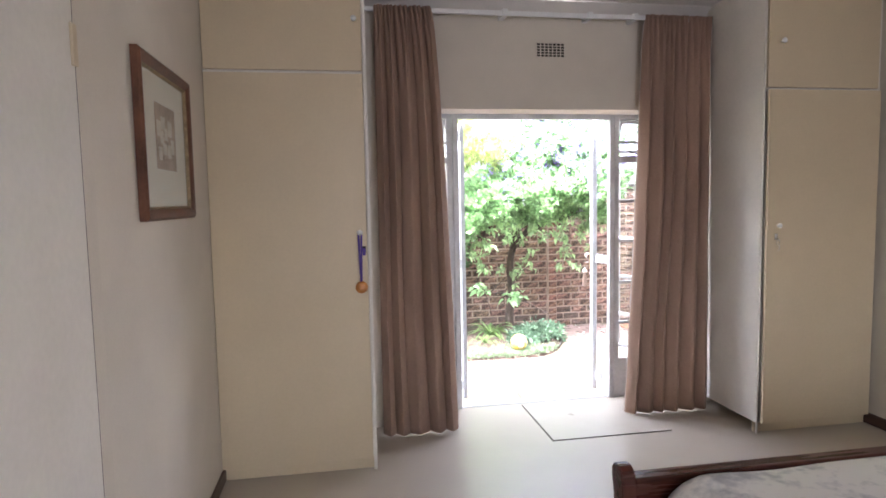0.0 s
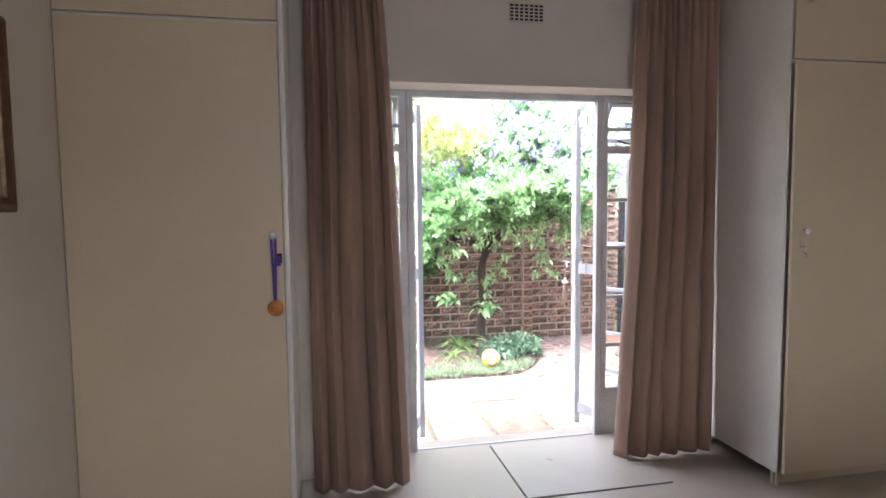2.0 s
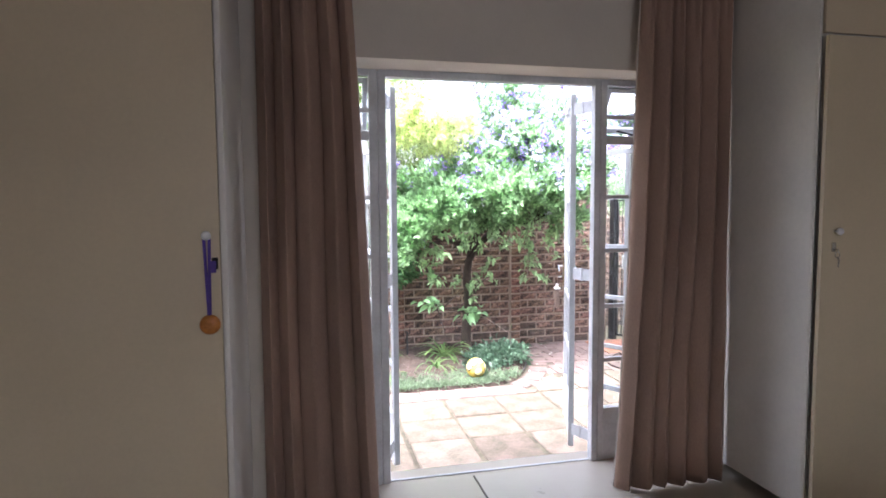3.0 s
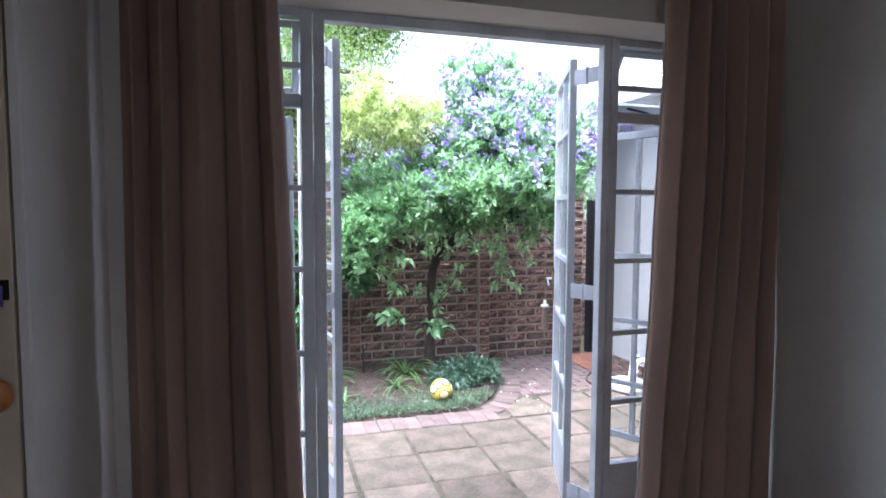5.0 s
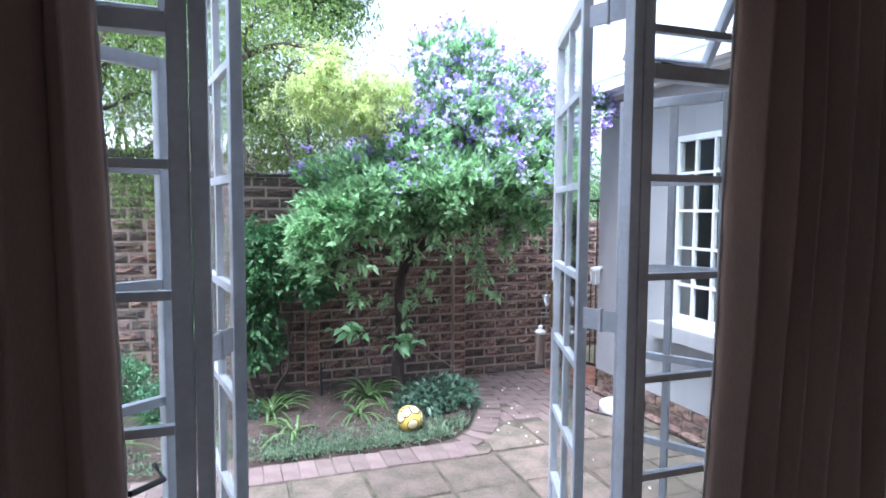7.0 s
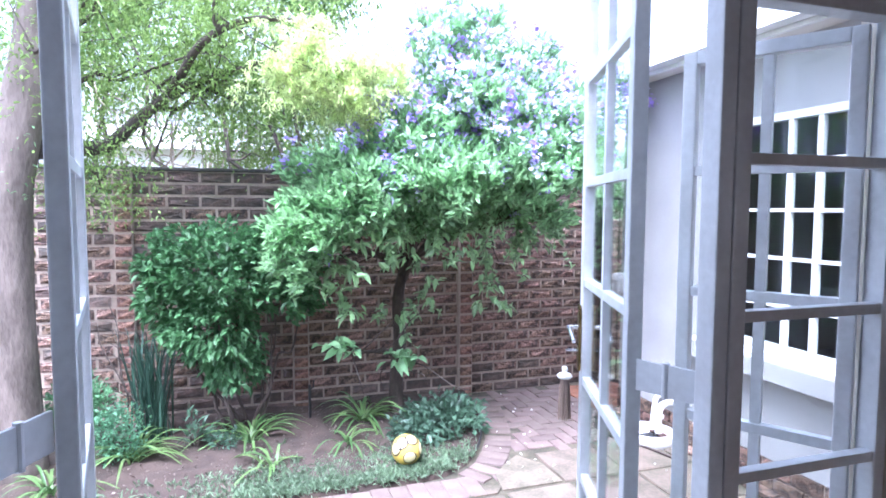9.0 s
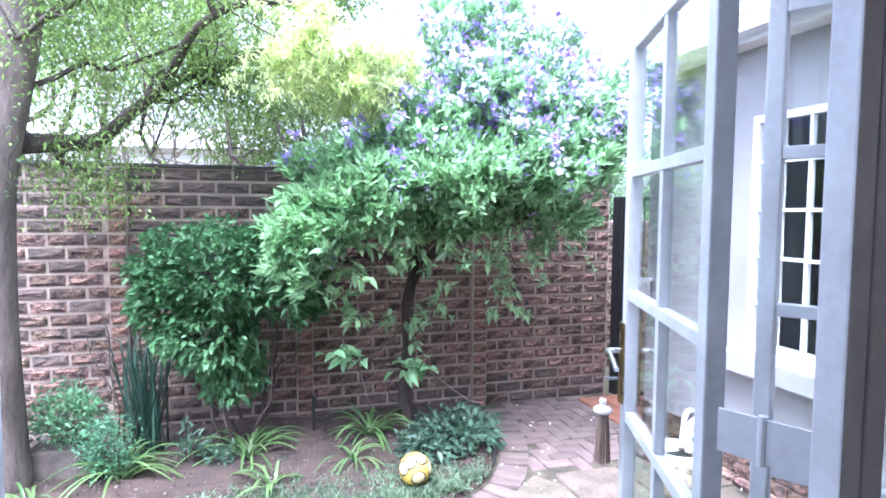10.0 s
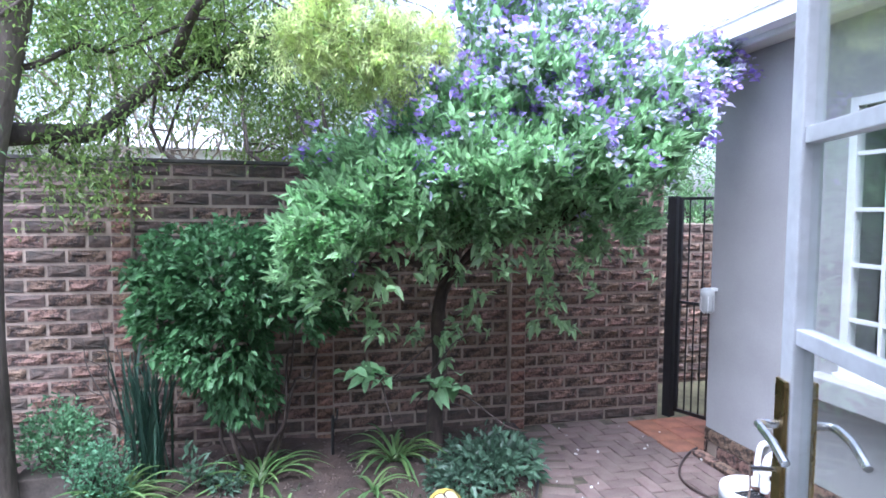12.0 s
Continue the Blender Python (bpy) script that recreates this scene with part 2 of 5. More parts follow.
def boxes(*specs, bevel=0.0):
    bm = bmesh.new()
    for lo, hi in specs:
        box(bm, lo, hi, bevel)
    return bm


def lathe(profile, steps=24, m=Matrix()):
    """A turned shape from (radius, height) pairs."""
    bm = bmesh.new()
    rings = []
    for r, z in profile:
        rings.append([bm.verts.new(m @ Vector((r * math.cos(a * math.tau / steps), r * math.sin(a * math.tau / steps), z))) for a in range(steps)])
    for p, q in zip(rings, rings[1:]):
        for i in range(steps):
            bm.faces.new((p[i], p[(i + 1) % steps], q[(i + 1) % steps], q[i]))
    bm.faces.new(rings[0][::-1])
    bm.faces.new(rings[-1])
    return bm


def tube(bm, pts, radii, steps=7):
    """A tapered limb along a line of points."""
    pts = [Vector(p) for p in pts]
    rings = []
    for i, p in enumerate(pts):
        d = (pts[min(i + 1, len(pts) - 1)] - pts[max(i - 1, 0)]).normalized()
        u = d.cross(Vector((0.3, 0.9, 0.2))).normalized()
        w = d.cross(u)
        r = radii[i] if hasattr(radii, "__len__") else radii
        rings.append([bm.verts.new(p + r * (math.cos(a * math.tau / steps) * u + math.sin(a * math.tau / steps) * w)) for a in range(steps)])
    for a, b in zip(rings, rings[1:]):
        for i in range(steps):
            bm.faces.new((a[i], a[(i + 1) % steps], b[(i + 1) % steps], b[i]))
    bm.faces.new(rings[0][::-1])
    bm.faces.new(rings[-1])
    return bm


def smooth_line(pts, n=6):
    """Points on a Catmull-Rom line."""
    p = [Vector(q) for q in pts]
    p = [p[0] * 2 - p[1]] + p + [p[-1] * 2 - p[-2]]
    out = []
    for i in range(1, len(p) - 2):
        for k in range(n):
            t = k / n
            a, b, c, d = p[i - 1 : i + 3]
            out.append(0.5 * (2 * b + (c - a) * t + (2 * a - 5 * b + 4 * c - d) * t * t + (3 * b - a - 3 * c + d) * t ** 3))
    out.append(p[-2])
    return out


def leaves(name, pos, size, material, parent, seed, up=0.3, out_from=None, slim=0.42, label="", droop=0.25):
    """Many small folded leaves in one mesh. pos: (n, 3); size: mean length."""
    rng = np.random.default_rng(seed)
    n = len(pos)
    d = rng.normal(size=(n, 3))
    if out_from is not None:
        o = pos - np.array(out_from)
        d += 1.4 * o / (np.linalg.norm(o, axis=1, keepdims=True) + 1e-6)
    d[:, 2] += up
    d /= np.linalg.norm(d, axis=1, keepdims=True)
    s = np.cross(d, rng.normal(size=(n, 3)) + np.array([0, 0, 2.0]))
    s /= np.linalg.norm(s, axis=1, keepdims=True)
    nrm = np.cross(s, d)
    L = (size * rng.uniform(0.6, 1.35, n))[:, None]
    w = L * slim
    fold = nrm * w * 0.22
    down = np.array([0, 0, -1.0]) * L * droop
    m1, m2 = pos + d * L * 0.28 + down * 0.08, pos + d * L * 0.62 + down * 0.4
    tip = pos + d * L + down
    v = np.stack([pos, m1, m2, tip, m1 + s * w * 0.46 + fold, m2 + s * w * 0.4 + fold, m1 - s * w * 0.46 + fold, m2 - s * w * 0.4 + fold], axis=1).reshape(-1, 3)
    base = np.arange(n)[:, None] * 8
    tri = np.concatenate([base + np.array(q) for q in ((0, 1, 4), (5, 2, 3), (0, 6, 1), (2, 7, 3))])
    quad = np.concatenate([base + np.array(q) for q in ((4, 1, 2, 5), (1, 6, 7, 2))])
    me = bpy.data.meshes.new(name)
    me.from_pydata(v.tolist(), [], tri.tolist() + quad.tolist())
    return part_mesh(name, me, material, parent, label)


def clumps(rng, centres, radii, per, spread=0.5):
    """Points in tufts: centres (n, 3), each with a number of points about it."""
    c = np.repeat(np.asarray(centres), per, axis=0)
    r = np.repeat(np.asarray(radii), per)[:, None] if hasattr(radii, "__len__") else radii
    return c + rng.normal(size=c.shape) * r * spread


def blob_points(rng, n, centre, radii, shell=0.55):
    """Points in an ellipsoid, more of them near its skin, its outline uneven."""
    d = rng.normal(size=(n, 3))
    d /= np.linalg.norm(d, axis=1, keepdims=True)
    lump = 1 + 0.16 * np.sin(d[:, :1] * 5 + 1.3) * np.cos(d[:, 2:] * 6 + d[:, 1:2] * 4)
    r = (shell + (1 - shell) * rng.random((n, 1)) ** 0.6) * lump
    return np.array(centre) + d * r * np.array(radii)


def structure(name, bm, material, label, category, smooth=False):
    return tagged(part(name, bm, material, None, "", smooth), label, category, "", "structure")


# ---- the bedroom shell ----
WX0, WX1, WY0, WY1, H = 0.405, 4.45, -1.0, 5.88, 2.8
OX0, OX1, OZ = 1.46, 3.49, 2.11
structure("floor", boxes(((0.2, -1.2, -0.14), (4.65, 6.24, 0.0))), M_FLOOR, "pale beige vinyl bedroom floor", "floor")
structure("wall_north", boxes(((0.2, WY1, 0), (OX0, 6.2, 3.0)), ((OX1, WY1, 0), (5.46, 6.2, 3.0)), ((OX0, WY1, OZ), (OX1, 6.2, 3.0)), ((0.2, 5.9, -0.6), (5.46, 6.2, -0.14))), M_PLASTER, "off-white plastered wall round the garden doors", "wall")
structure("wall_west", boxes(((0.2, -1.2, 0), (WX0, WY1, 3.0))), M_PLASTER, "off-white plastered wall with a framed print", "wall")
structure("wall_east", boxes(((WX1, -1.2, 0), (4.65, WY1, 3.0))), M_PLASTER, "off-white plastered bedroom wall", "wall")
structure("wall_south", boxes(((WX0, -1.2, 0), (1.55, WY0, 3.0)), ((3.25, -1.2, 0), (WX1, WY0, 3.0)), ((1.55, -1.2, 0), (3.25, WY0, 1.05)), ((1.55, -1.2, 2.15), (3.25, WY0, 3.0))), M_PLASTER, "off-white plastered wall with a window", "wall")
structure("ceiling", boxes(((WX0, WY0, H), (WX1, WY1, 2.95))), M_CEIL, "white painted bedroom ceiling", "ceiling")


def cornice(p0, p1, inward):
    """A cove between wall and ceiling, from p0 to p1."""
    bm = bmesh.new()
    prof = [(0.0, -0.085), (0.008, -0.085), (0.02, -0.06), (0.05, -0.025), (0.08, -0.01), (0.085, 0.0), (0.0, 0.0)]
    rows = []
    for p in (p0, p1):
        rows.append([bm.verts.new((p[0] + inward[0] * a, p[1] + inward[1] * a, H + b)) for a, b in prof])
    for i in range(len(prof)):
        j = (i + 1) % len(prof)
        bm.faces.new((rows[0][i], rows[0][j], rows[1][j], rows[1][i]))
    bm.faces.new(rows[0])
    bm.faces.new(rows[1][::-1])
    return bm


structure("trim", cornice((1.246, WY1), (3.628, WY1), (0, -1)), M_CEIL, "white coved plaster cornice", "cornice", True)
structure("trim", cornice((WX0, WY0), (WX0, 5.26), (1, 0)), M_CEIL, "white coved plaster cornice", "cornice", True)
structure("baseboard", boxes(((WX0, 3.83, 0), (WX0 + 0.014, 5.3, 0.07)), bevel=0.004), M_SKIRT, "dark stained wooden skirting board", "baseboard")
structure("baseboard", boxes(((WX1 - 0.014, WY0, 0), (WX1, 5.3, 0.075)), bevel=0.004), M_SKIRT, "dark stained wooden skirting board", "baseboard")

# the assumed rear window, out of view, that holds the fill lamp
win_s = thing("window_1", "assumed painted window in the unseen rear wall", "window", (2.4, -1.1, 1.05), kind="structure")
part("window_frame", boxes(((-0.85, -0.03, 0), (-0.8, 0.03, 1.1)), ((0.8, -0.03, 0), (0.85, 0.03, 1.1)), ((-0.8, -0.03, 0), (0.8, 0.03, 0.05)), ((-0.8, -0.03, 1.05), (0.8, 0.03, 1.1)), ((-0.02, -0.03, 0.05), (0.02, 0.03, 1.05))), M_WHITEPAINT, win_s)
for sx in (-0.8, 0.02):
    pane = part("pane", boxes(((sx, -0.003, 0.05), (sx + 0.78, 0.003, 1.05))), M_GLASS, win_s)
    pane.visible_shadow = False

# the flush door on the west wall
door_w = thing("door_1", "cream flush panel door with a painted hinge", "door", (WX0, 3.745, 0), kind="structure")
# dark sheet under the panel paints the shadow line round the door
part("shadow_line_sheet", boxes(((0.0, -0.834, 0.0), (0.002, 0.0, 2.062))), M_SHADE_LOCK, door_w)
part("door_panel", boxes(((0.0, -0.83, 0.012), (0.006, -0.013, 2.06)), bevel=0.001), M_WHITEDOOR, door_w)
part("door_frame", boxes(((0.0, 0.0, 0.0), (0.004, 0.07, 2.12)), ((0.0, -0.9, 2.062), (0.004, 0.0, 2.12)), ((0.0, -0.9, 0.0), (0.004, -0.834, 2.062)), bevel=0.001), M_PLASTER, door_w)
for z in (0.3, 1.88):
    part("hinge", boxes(((0.006, -0.036, z), (0.014, -0.008, z + 0.11)), bevel=0.002), M_CREAM, door_w, "cream painted steel hinge")


# ---- built-in cupboards ----
def cupboard(name, x0, x1, split, knob_x, label, proud):
    """A floor-to-ceiling built-in: carcass, plinth, tall door, top-box door, knobs."""
    y = 5.267
    ob = thing(name, label, "cupboard", ((x0 + x1) / 2, y, 0), kind="structure")
    w = (x1 - x0) / 2
    part("body", boxes(((-w, 0.004, 0.07), (w, WY1 - y, H))), M_WHITEDOOR, ob)
    part("plinth", boxes(((-w + 0.004, 0.02, 0.0), (w - 0.004, 0.04, 0.07)), bevel=0.002), M_CREAM, ob)
    k = knob_x - (x0 + x1) / 2
    lo, hi = (-w + 0.004, w - 0.022) if k > 0 else (-w + 0.018, w - 0.03)
    door = part("door", boxes(((lo, -0.018 - proud, 0.075), (hi, 0.002 - proud, split - 0.012)), bevel=0.003), M_CREAM, ob, "cream enamelled tall cupboard door")
    top = part("top_door", boxes(((lo, -0.016, split + 0.004), (hi, 0.002, H - 0.004)), bevel=0.003), M_CREAM, ob, "cream enamelled top-box door")
    part("edge_strip", boxes(((hi + 0.004, -0.012, 0.0), (w, 0.003, H)) if k > 0 else ((-w, -0.006, 0.0), (lo - 0.006, 0.003, H)), bevel=0.002), M_WHITEDOOR, ob)
    # solid near-black strip paints the shade beside the ajar door
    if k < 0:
        part("ajar_shade", boxes(((lo - 0.006, -0.004, 0.075), (lo, 0.0025, split - 0.012))), M_SHADE_LOCK, ob, "dark strip painting shade beside the ajar door")
    for d, z in ((door, 1.345 if k > 0 else 1.318), (top, split + 0.27)):
        part("knob", lathe([(0.004, 0), (0.006, 0.012), (0.014, 0.02), (0.016, 0.028), (0.011, 0.035), (0.002, 0.037)], 16, pose(k, -0.017 - proud, z, 90)), M_WHITEPAINT, d, "round white knob", True)
    lk = k + (0.022 if k > 0 else -0.008)
    part("lock", boxes(((lk - 0.01, -0.024 - proud, 1.23), (lk + 0.01, -0.016 - proud, 1.27)), bevel=0.003), M_SHADE_LOCK if k > 0 else M_CHROME, door, "small cupboard lock")
    return ob


cupboard("cupboard", WX0, 1.244, 2.205, 1.183, "cream built-in cupboard beside the brown curtain", 0.0)
cup_r = cupboard("cupboard", 3.63, 4.446, 2.15, 3.715, "cream built-in cupboard with its door ajar", 0.02)

# key in the open cupboard
key = thing("key", "steel key hanging in the cupboard lock", "key", (3.707, 5.222, 1.23))
kb = lathe([(0.003, -0.012), (0.003, 0.012)], 10, pose(0, -0.006, 0.01, 90))
part("shank", kb, M_CHROME, key)
kb = bmesh.new()
tube(kb, [(0.012 * math.cos(a * 0.524), -0.016, -0.012 + 0.014 * math.sin(a * 0.524)) for a in range(13)], 0.002, 6)
part("bow", kb, M_CHROME, key)
kb = bmesh.new()
tube(kb, smooth_line([(0.0, -0.018, -0.02), (0.006, -0.018, -0.04), (0.004, -0.017, -0.065)], 4), 0.0035, 6)
part("fob", kb, M_CHROME, key)

# ribbon with an amber disc on the knob
medal = thing("medallion", "amber disc on a purple ribbon hanging from the knob", "ornament", (1.183, 5.225, 1.345))
for dx0, dx1, y0 in ((-0.008, 0.0, 0.002), (0.008, 0.003, 0.006)):
    rb = bmesh.new()
    rows_b = []
    for t in (0.0, 0.35, 0.7, 1.0):
        x, z = dx0 + (dx1 - dx0) * t, -0.012 - 0.255 * t
        rows_b.append([rb.verts.new(q) for q in ((x - 0.005, y0, z), (x + 0.005, y0, z), (x + 0.005, y0 + 0.003, z), (x - 0.005, y0 + 0.003, z))])
    for a, b in zip(rows_b, rows_b[1:]):
        for q in range(4):
            rb.faces.new((a[q], a[(q + 1) % 4], b[(q + 1) % 4], b[q]))
    rb.faces.new(rows_b[0])
    rb.faces.new(rows_b[-1][::-1])
    part("ribbon", rb, M_PURPLE, medal)
part("tag", boxes(((0.012, 0.0, -0.125), (0.028, 0.006, -0.085)), bevel=0.002), M_PURPLE, medal, "small dark ribbon tag")
part("disc", lathe([(0.0, -0.007), (0.02, -0.007), (0.03, -0.005), (0.034, 0.0), (0.03, 0.005), (0.015, 0.0065), (0.0, 0.007)], 28, pose(0.002, 0.008, -0.30, 90)), M_AMBER, medal, "translucent amber disc", True)

# ---- framed print ----
pic = thing("framed_print", "mauve abstract print in a dark wooden frame", "picture", (WX0, 4.51, 1.755))
pw, ph = 0.335, 0.30


def picture_frame(w, h, d0, d1, wide):
    bm = bmesh.new()
    prof = [(0, d0), (0, d1 * 0.75), (wide * 0.25, d1), (wide * 0.6, d1 * 0.9), (wide, d1 * 0.6), (wide, d0)]
    rings = []
    for sy, sz in ((-1, -1), (1, -1), (1, 1), (-1, 1)):
        rings.append([bm.verts.new((x, sy * (w - a), sz * (h - a))) for a, x in prof])
    for i in range(4):
        a, b = rings[i], rings[(i + 1) % 4]
        for j in range(len(prof)):
            k = (j + 1) % len(prof)
            bm.faces.new((a[j], b[j], b[k], a[k]))
    return bm


part("frame", picture_frame(pw, ph, 0.002, 0.034, 0.042), M_FRAMEWOOD, pic, "dark stained moulded frame")
part("slip", picture_frame(pw - 0.043, ph - 0.043, 0.002, 0.024, 0.009), M_GILT, pic, "thin gilt inner slip")
part("mount", boxes(((0.003, -pw + 0.045, -ph + 0.045), (0.009, pw - 0.045, ph - 0.045))), M_MOUNT, pic, "white mount board")
part("print", boxes(((0.0095, -0.125, -0.105), (0.0115, 0.135, 0.145))), M_PRINT, pic, "mauve abstract print")
pb = bmesh.new()
for y, z, w, h in ((-0.09, 0.05, 0.05, 0.06), (-0.035, 0.075, 0.05, 0.05), (-0.055, 0.02, 0.045, 0.05), (0.0, 0.035, 0.04, 0.05), (-0.02, -0.025, 0.05, 0.045), (0.055, 0.06, 0.055, 0.06), (0.04, -0.03, 0.045, 0.05), (-0.08, -0.045, 0.04, 0.05), (0.085, -0.01, 0.04, 0.06)):
    box(pb, (0.0118, y - w / 2, z - h / 2), (0.0128, y + w / 2, z + h / 2))
part("pale_patches", pb, M_PRINTPALE, pic)
glz = part("glass", boxes(((0.0145, -pw + 0.046, -ph + 0.046), (0.016, pw - 0.046, ph - 0.046))), M_GLASS, pic)
glz.visible_shadow = False

# ---- air vent above the doors ----
vent = thing("air_vent", "small square-holed plaster air vent", "vent", (2.502, WY1, 2.5))
# near-black sheet paints the shade inside the vent holes
part("hole_shade", boxes(((-0.1, -0.003, -0.047), (0.1, -0.001, 0.047))), M_SHADE_LOCK, vent)
for i in range(8):
    x = -0.098 + 0.196 * i / 7
    part("bar", boxes(((x - 0.003, -0.009, -0.048), (x + 0.003, -0.0035, 0.048))), M_PLASTER, vent)
for i in range(6):
    z = -0.046 + 0.092 * i / 5
    part("bar", boxes(((-0.1, -0.0085, z - 0.0026), (0.1, -0.004, z + 0.0026))), M_PLASTER, vent)

# ---- curtain rail and curtains ----
rail = thing("curtain_rail", "white curtain rail under the cornice", "curtain rail", (2.44, 5.78, 2.70))
part("rail", boxes(((-1.185, -0.012, -0.014), (1.175, 0.012, 0.014)), bevel=0.003), M_WHITEPAINT, rail)
for x in (-0.85, -0.28, 0.3, 0.62, 1.0):
    part("bracket", boxes(((x - 0.018, -0.016, -0.018), (x + 0.018, 0.1, 0.026)), bevel=0.004), M_WHITEPAINT, rail)


def curtain(x0t, x1t, x0b, x1b, seed, y_top, y_low, flare, folds, inner, label):
    """A gathered drape with pinched pleats at the head."""
    rng = np.random.default_rng(seed)
    nu, nv = 190, 60
    cuts = np.cumsum(rng.uniform(0.65, 1.35, folds))
    cuts = np.concatenate([[0.0], cuts / cuts[-1]])
    amp = rng.uniform(0.6, 1.15, folds)
    tilt = rng.uniform(-0.3, 0.3, folds)
    verts = []
    top, bot = 2.715, 0.012
    for j in range(nv + 1):
        v = j / nv
        z = top + (bot - top) * v
        xa, xb = x0t + (x0b - x0t) * v ** flare, x1t + (x1b - x1t) * v ** flare
        gather = min(1.0, v / 0.07)
        for i in range(nu + 1):
            u = i / nu
            uu = min(0.99999, max(0.0, u + 0.02 * math.sin(2.2 * v * math.pi + seed) * math.sin(math.pi * u)))
            k = int(np.searchsorted(cuts, uu, side="right")) - 1
            w = (uu - cuts[k]) / (cuts[k + 1] - cuts[k])
            w = w + tilt[k] * w * (1 - w)
            lobe = abs(math.sin(math.pi * w)) ** 0.62
            d = 0.078 * (0.35 + 0.65 * gather) * amp[k] * (lobe - 0.5)
            d += 0.006 * math.sin(9 * v + 5 * u + seed) * v + 0.004 * math.sin(23 * v + 11 * u) * v
            d += 0.016 * math.sin(math.tau * 3 * (k + w)) * max(0, 1 - v * 5)
            y = y_top + (y_low - y_top) * v ** 0.7 - d - 0.012 * (1 - gather)
            lap = 0.010 * math.sin(math.tau * w) * gather * (0 < i < nu)
            verts.append((xa + (xb - xa) * u + lap, y, z))
    faces = [(j * (nu + 1) + i, j * (nu + 1) + i + 1, (j + 1) * (nu + 1) + i + 1, (j + 1) * (nu + 1) + i) for j in range(nv) for i in range(nu)]
    me = bpy.data.meshes.new("curtain")
    me.from_pydata(verts, [], faces)
    ob = part_mesh("curtain", me, M_CURTAIN, None, "", True)
    # pale tube paints the bright rim of light on the inner edge
    col = nu if inner > 0 else 0
    rim_tube = bmesh.new()
    tube(rim_tube, [Vector(verts[j * (nu + 1) + col]) + Vector((0.003 * inner, 0.004, 0)) for j in range(1, nv + 1)], [0.0045 + 0.0015 * math.sin(1.7 * j) for j in range(nv)], 6)
    part("painted_rim", rim_tube, M_PAINTEDRIM, ob, "pale tube painted as light along the edge", True)
    so = ob.modifiers.new("thickness", "SOLIDIFY")
    so.thickness = 0.004
    return tagged(ob, label, "curtain", "curtains at the garden doors")


curtain(1.325, 1.68, 1.315, 1.80, 3, 5.765, 5.705, 0.6, 5, 1, "long brown pleated curtain drawn beside the cupboard")
curtain(3.13, 3.615, 3.0, 3.605, 8, 5.775, 5.735, 1.15, 6, -1, "long brown pleated curtain drawn in the recess corner")

# ---- thin vinyl sheet on the floor ----
sheet = thing("floor_mat", "thin beige vinyl sheet lying inside the doors", "mat", (2.345, 5.42, 0.0))
part("sheet", boxes(((0.006, 0.006, 0.0), (0.80, 0.66, 0.004))), M_MATSHEET, sheet)
part("edge", boxes(((-0.003, -0.003, 0.0), (0.80, 0.0055, 0.0045)), ((-0.003, 0.006, 0.0), (0.0055, 0.66, 0.0045))), M_MATEDGE, sheet, "dark sheet edge")

# ---- bed ----
bed = thing("bed", "dark mahogany bed with a pale marbled duvet", "bed", (1.98, 3.8, 0.0))
FB = 0.60


def side_profile(y0, pts, x0, x1):
    bm = bmesh.new()
    a = [bm.verts.new((x0, y0 + p[0], p[1])) for p in pts]
    b = [bm.verts.new((x1, y0 + p[0], p[1])) for p in pts]
    bm.faces.new(a)
    bm.faces.new(b[::-1])
    for i in range(len(pts)):
        j = (i + 1) % len(pts)
        bm.faces.new((a[i], a[j], b[j], b[i]))
    bmesh.ops.bevel(bm, geom=[e for e in bm.edges], offset=0.004, segments=2, affect="EDGES")
    return bm


scroll = [(0.0, 0.0), (0.0, 0.30), (0.012, 0.45), (0.035, FB - 0.035), (0.04, FB - 0.008), (0.025, FB + 0.01), (-0.005, FB + 0.012), (-0.035, FB - 0.005), (-0.045, FB - 0.05), (-0.048, 0.30), (-0.05, 0.0)]
for x in (0.0, 1.5):
    part("foot_post", side_profile(0.0, scroll, x, x + 0.05), M_WOOD, bed)
part("footboard", boxes(((0.052, -0.03, 0.14), (1.498, -0.005, FB - 0.035)), ((0.052, -0.04, FB - 0.06), (1.498, 0.02, FB - 0.025)), bevel=0.006), M_WOOD, bed, "dark mahogany footboard")
for x in (0.01, 1.5):
    part("side_rail", boxes(((x, -2.05, 0.24), (x + 0.03, -0.05, 0.40)), bevel=0.004), M_WOOD, bed)
part("headboard", boxes(((0.0, -2.1, 0.0), (1.55, -2.05, 1.0)), bevel=0.01), M_WOOD, bed)
duv = bmesh.new()
nx, ny = 40, 50
gridv = []
for j in range(ny + 1):
    for i in range(nx + 1):
        u, v = i / nx, j / ny
        x, y = 0.07 + 1.45 * u, -0.05 - 1.95 * v
        e = min(u, 1 - u) * 1.5
        f = min(v, 1 - v) * 1.95
        z = 0.612 - 0.2 * max(0, 1 - e / 0.22) ** 2.2 - 0.05 * max(0, 1 - f / 0.12) ** 2.2 + 0.012 * noise.noise(Vector((x * 3, y * 3, 0)))
        gridv.append(duv.verts.new((x, y, z)))
for j in range(ny):
    for i in range(nx):
        a = j * (nx + 1) + i
        duv.faces.new((gridv[a], gridv[a + 1], gridv[a + nx + 2], gridv[a + nx + 1]))
rim = [e for e in duv.edges if e.is_boundary]
ext = bmesh.ops.extrude_edge_only(duv, edges=rim)
for v in (q for q in ext["geom"] if isinstance(q, bmesh.types.BMVert)):
    v.co.z = 0.36
part("mattress", boxes(((0.045, -2.04, 0.2), (1.495, -0.065, 0.44)), bevel=0.03), M_WHITEPAINT, bed)
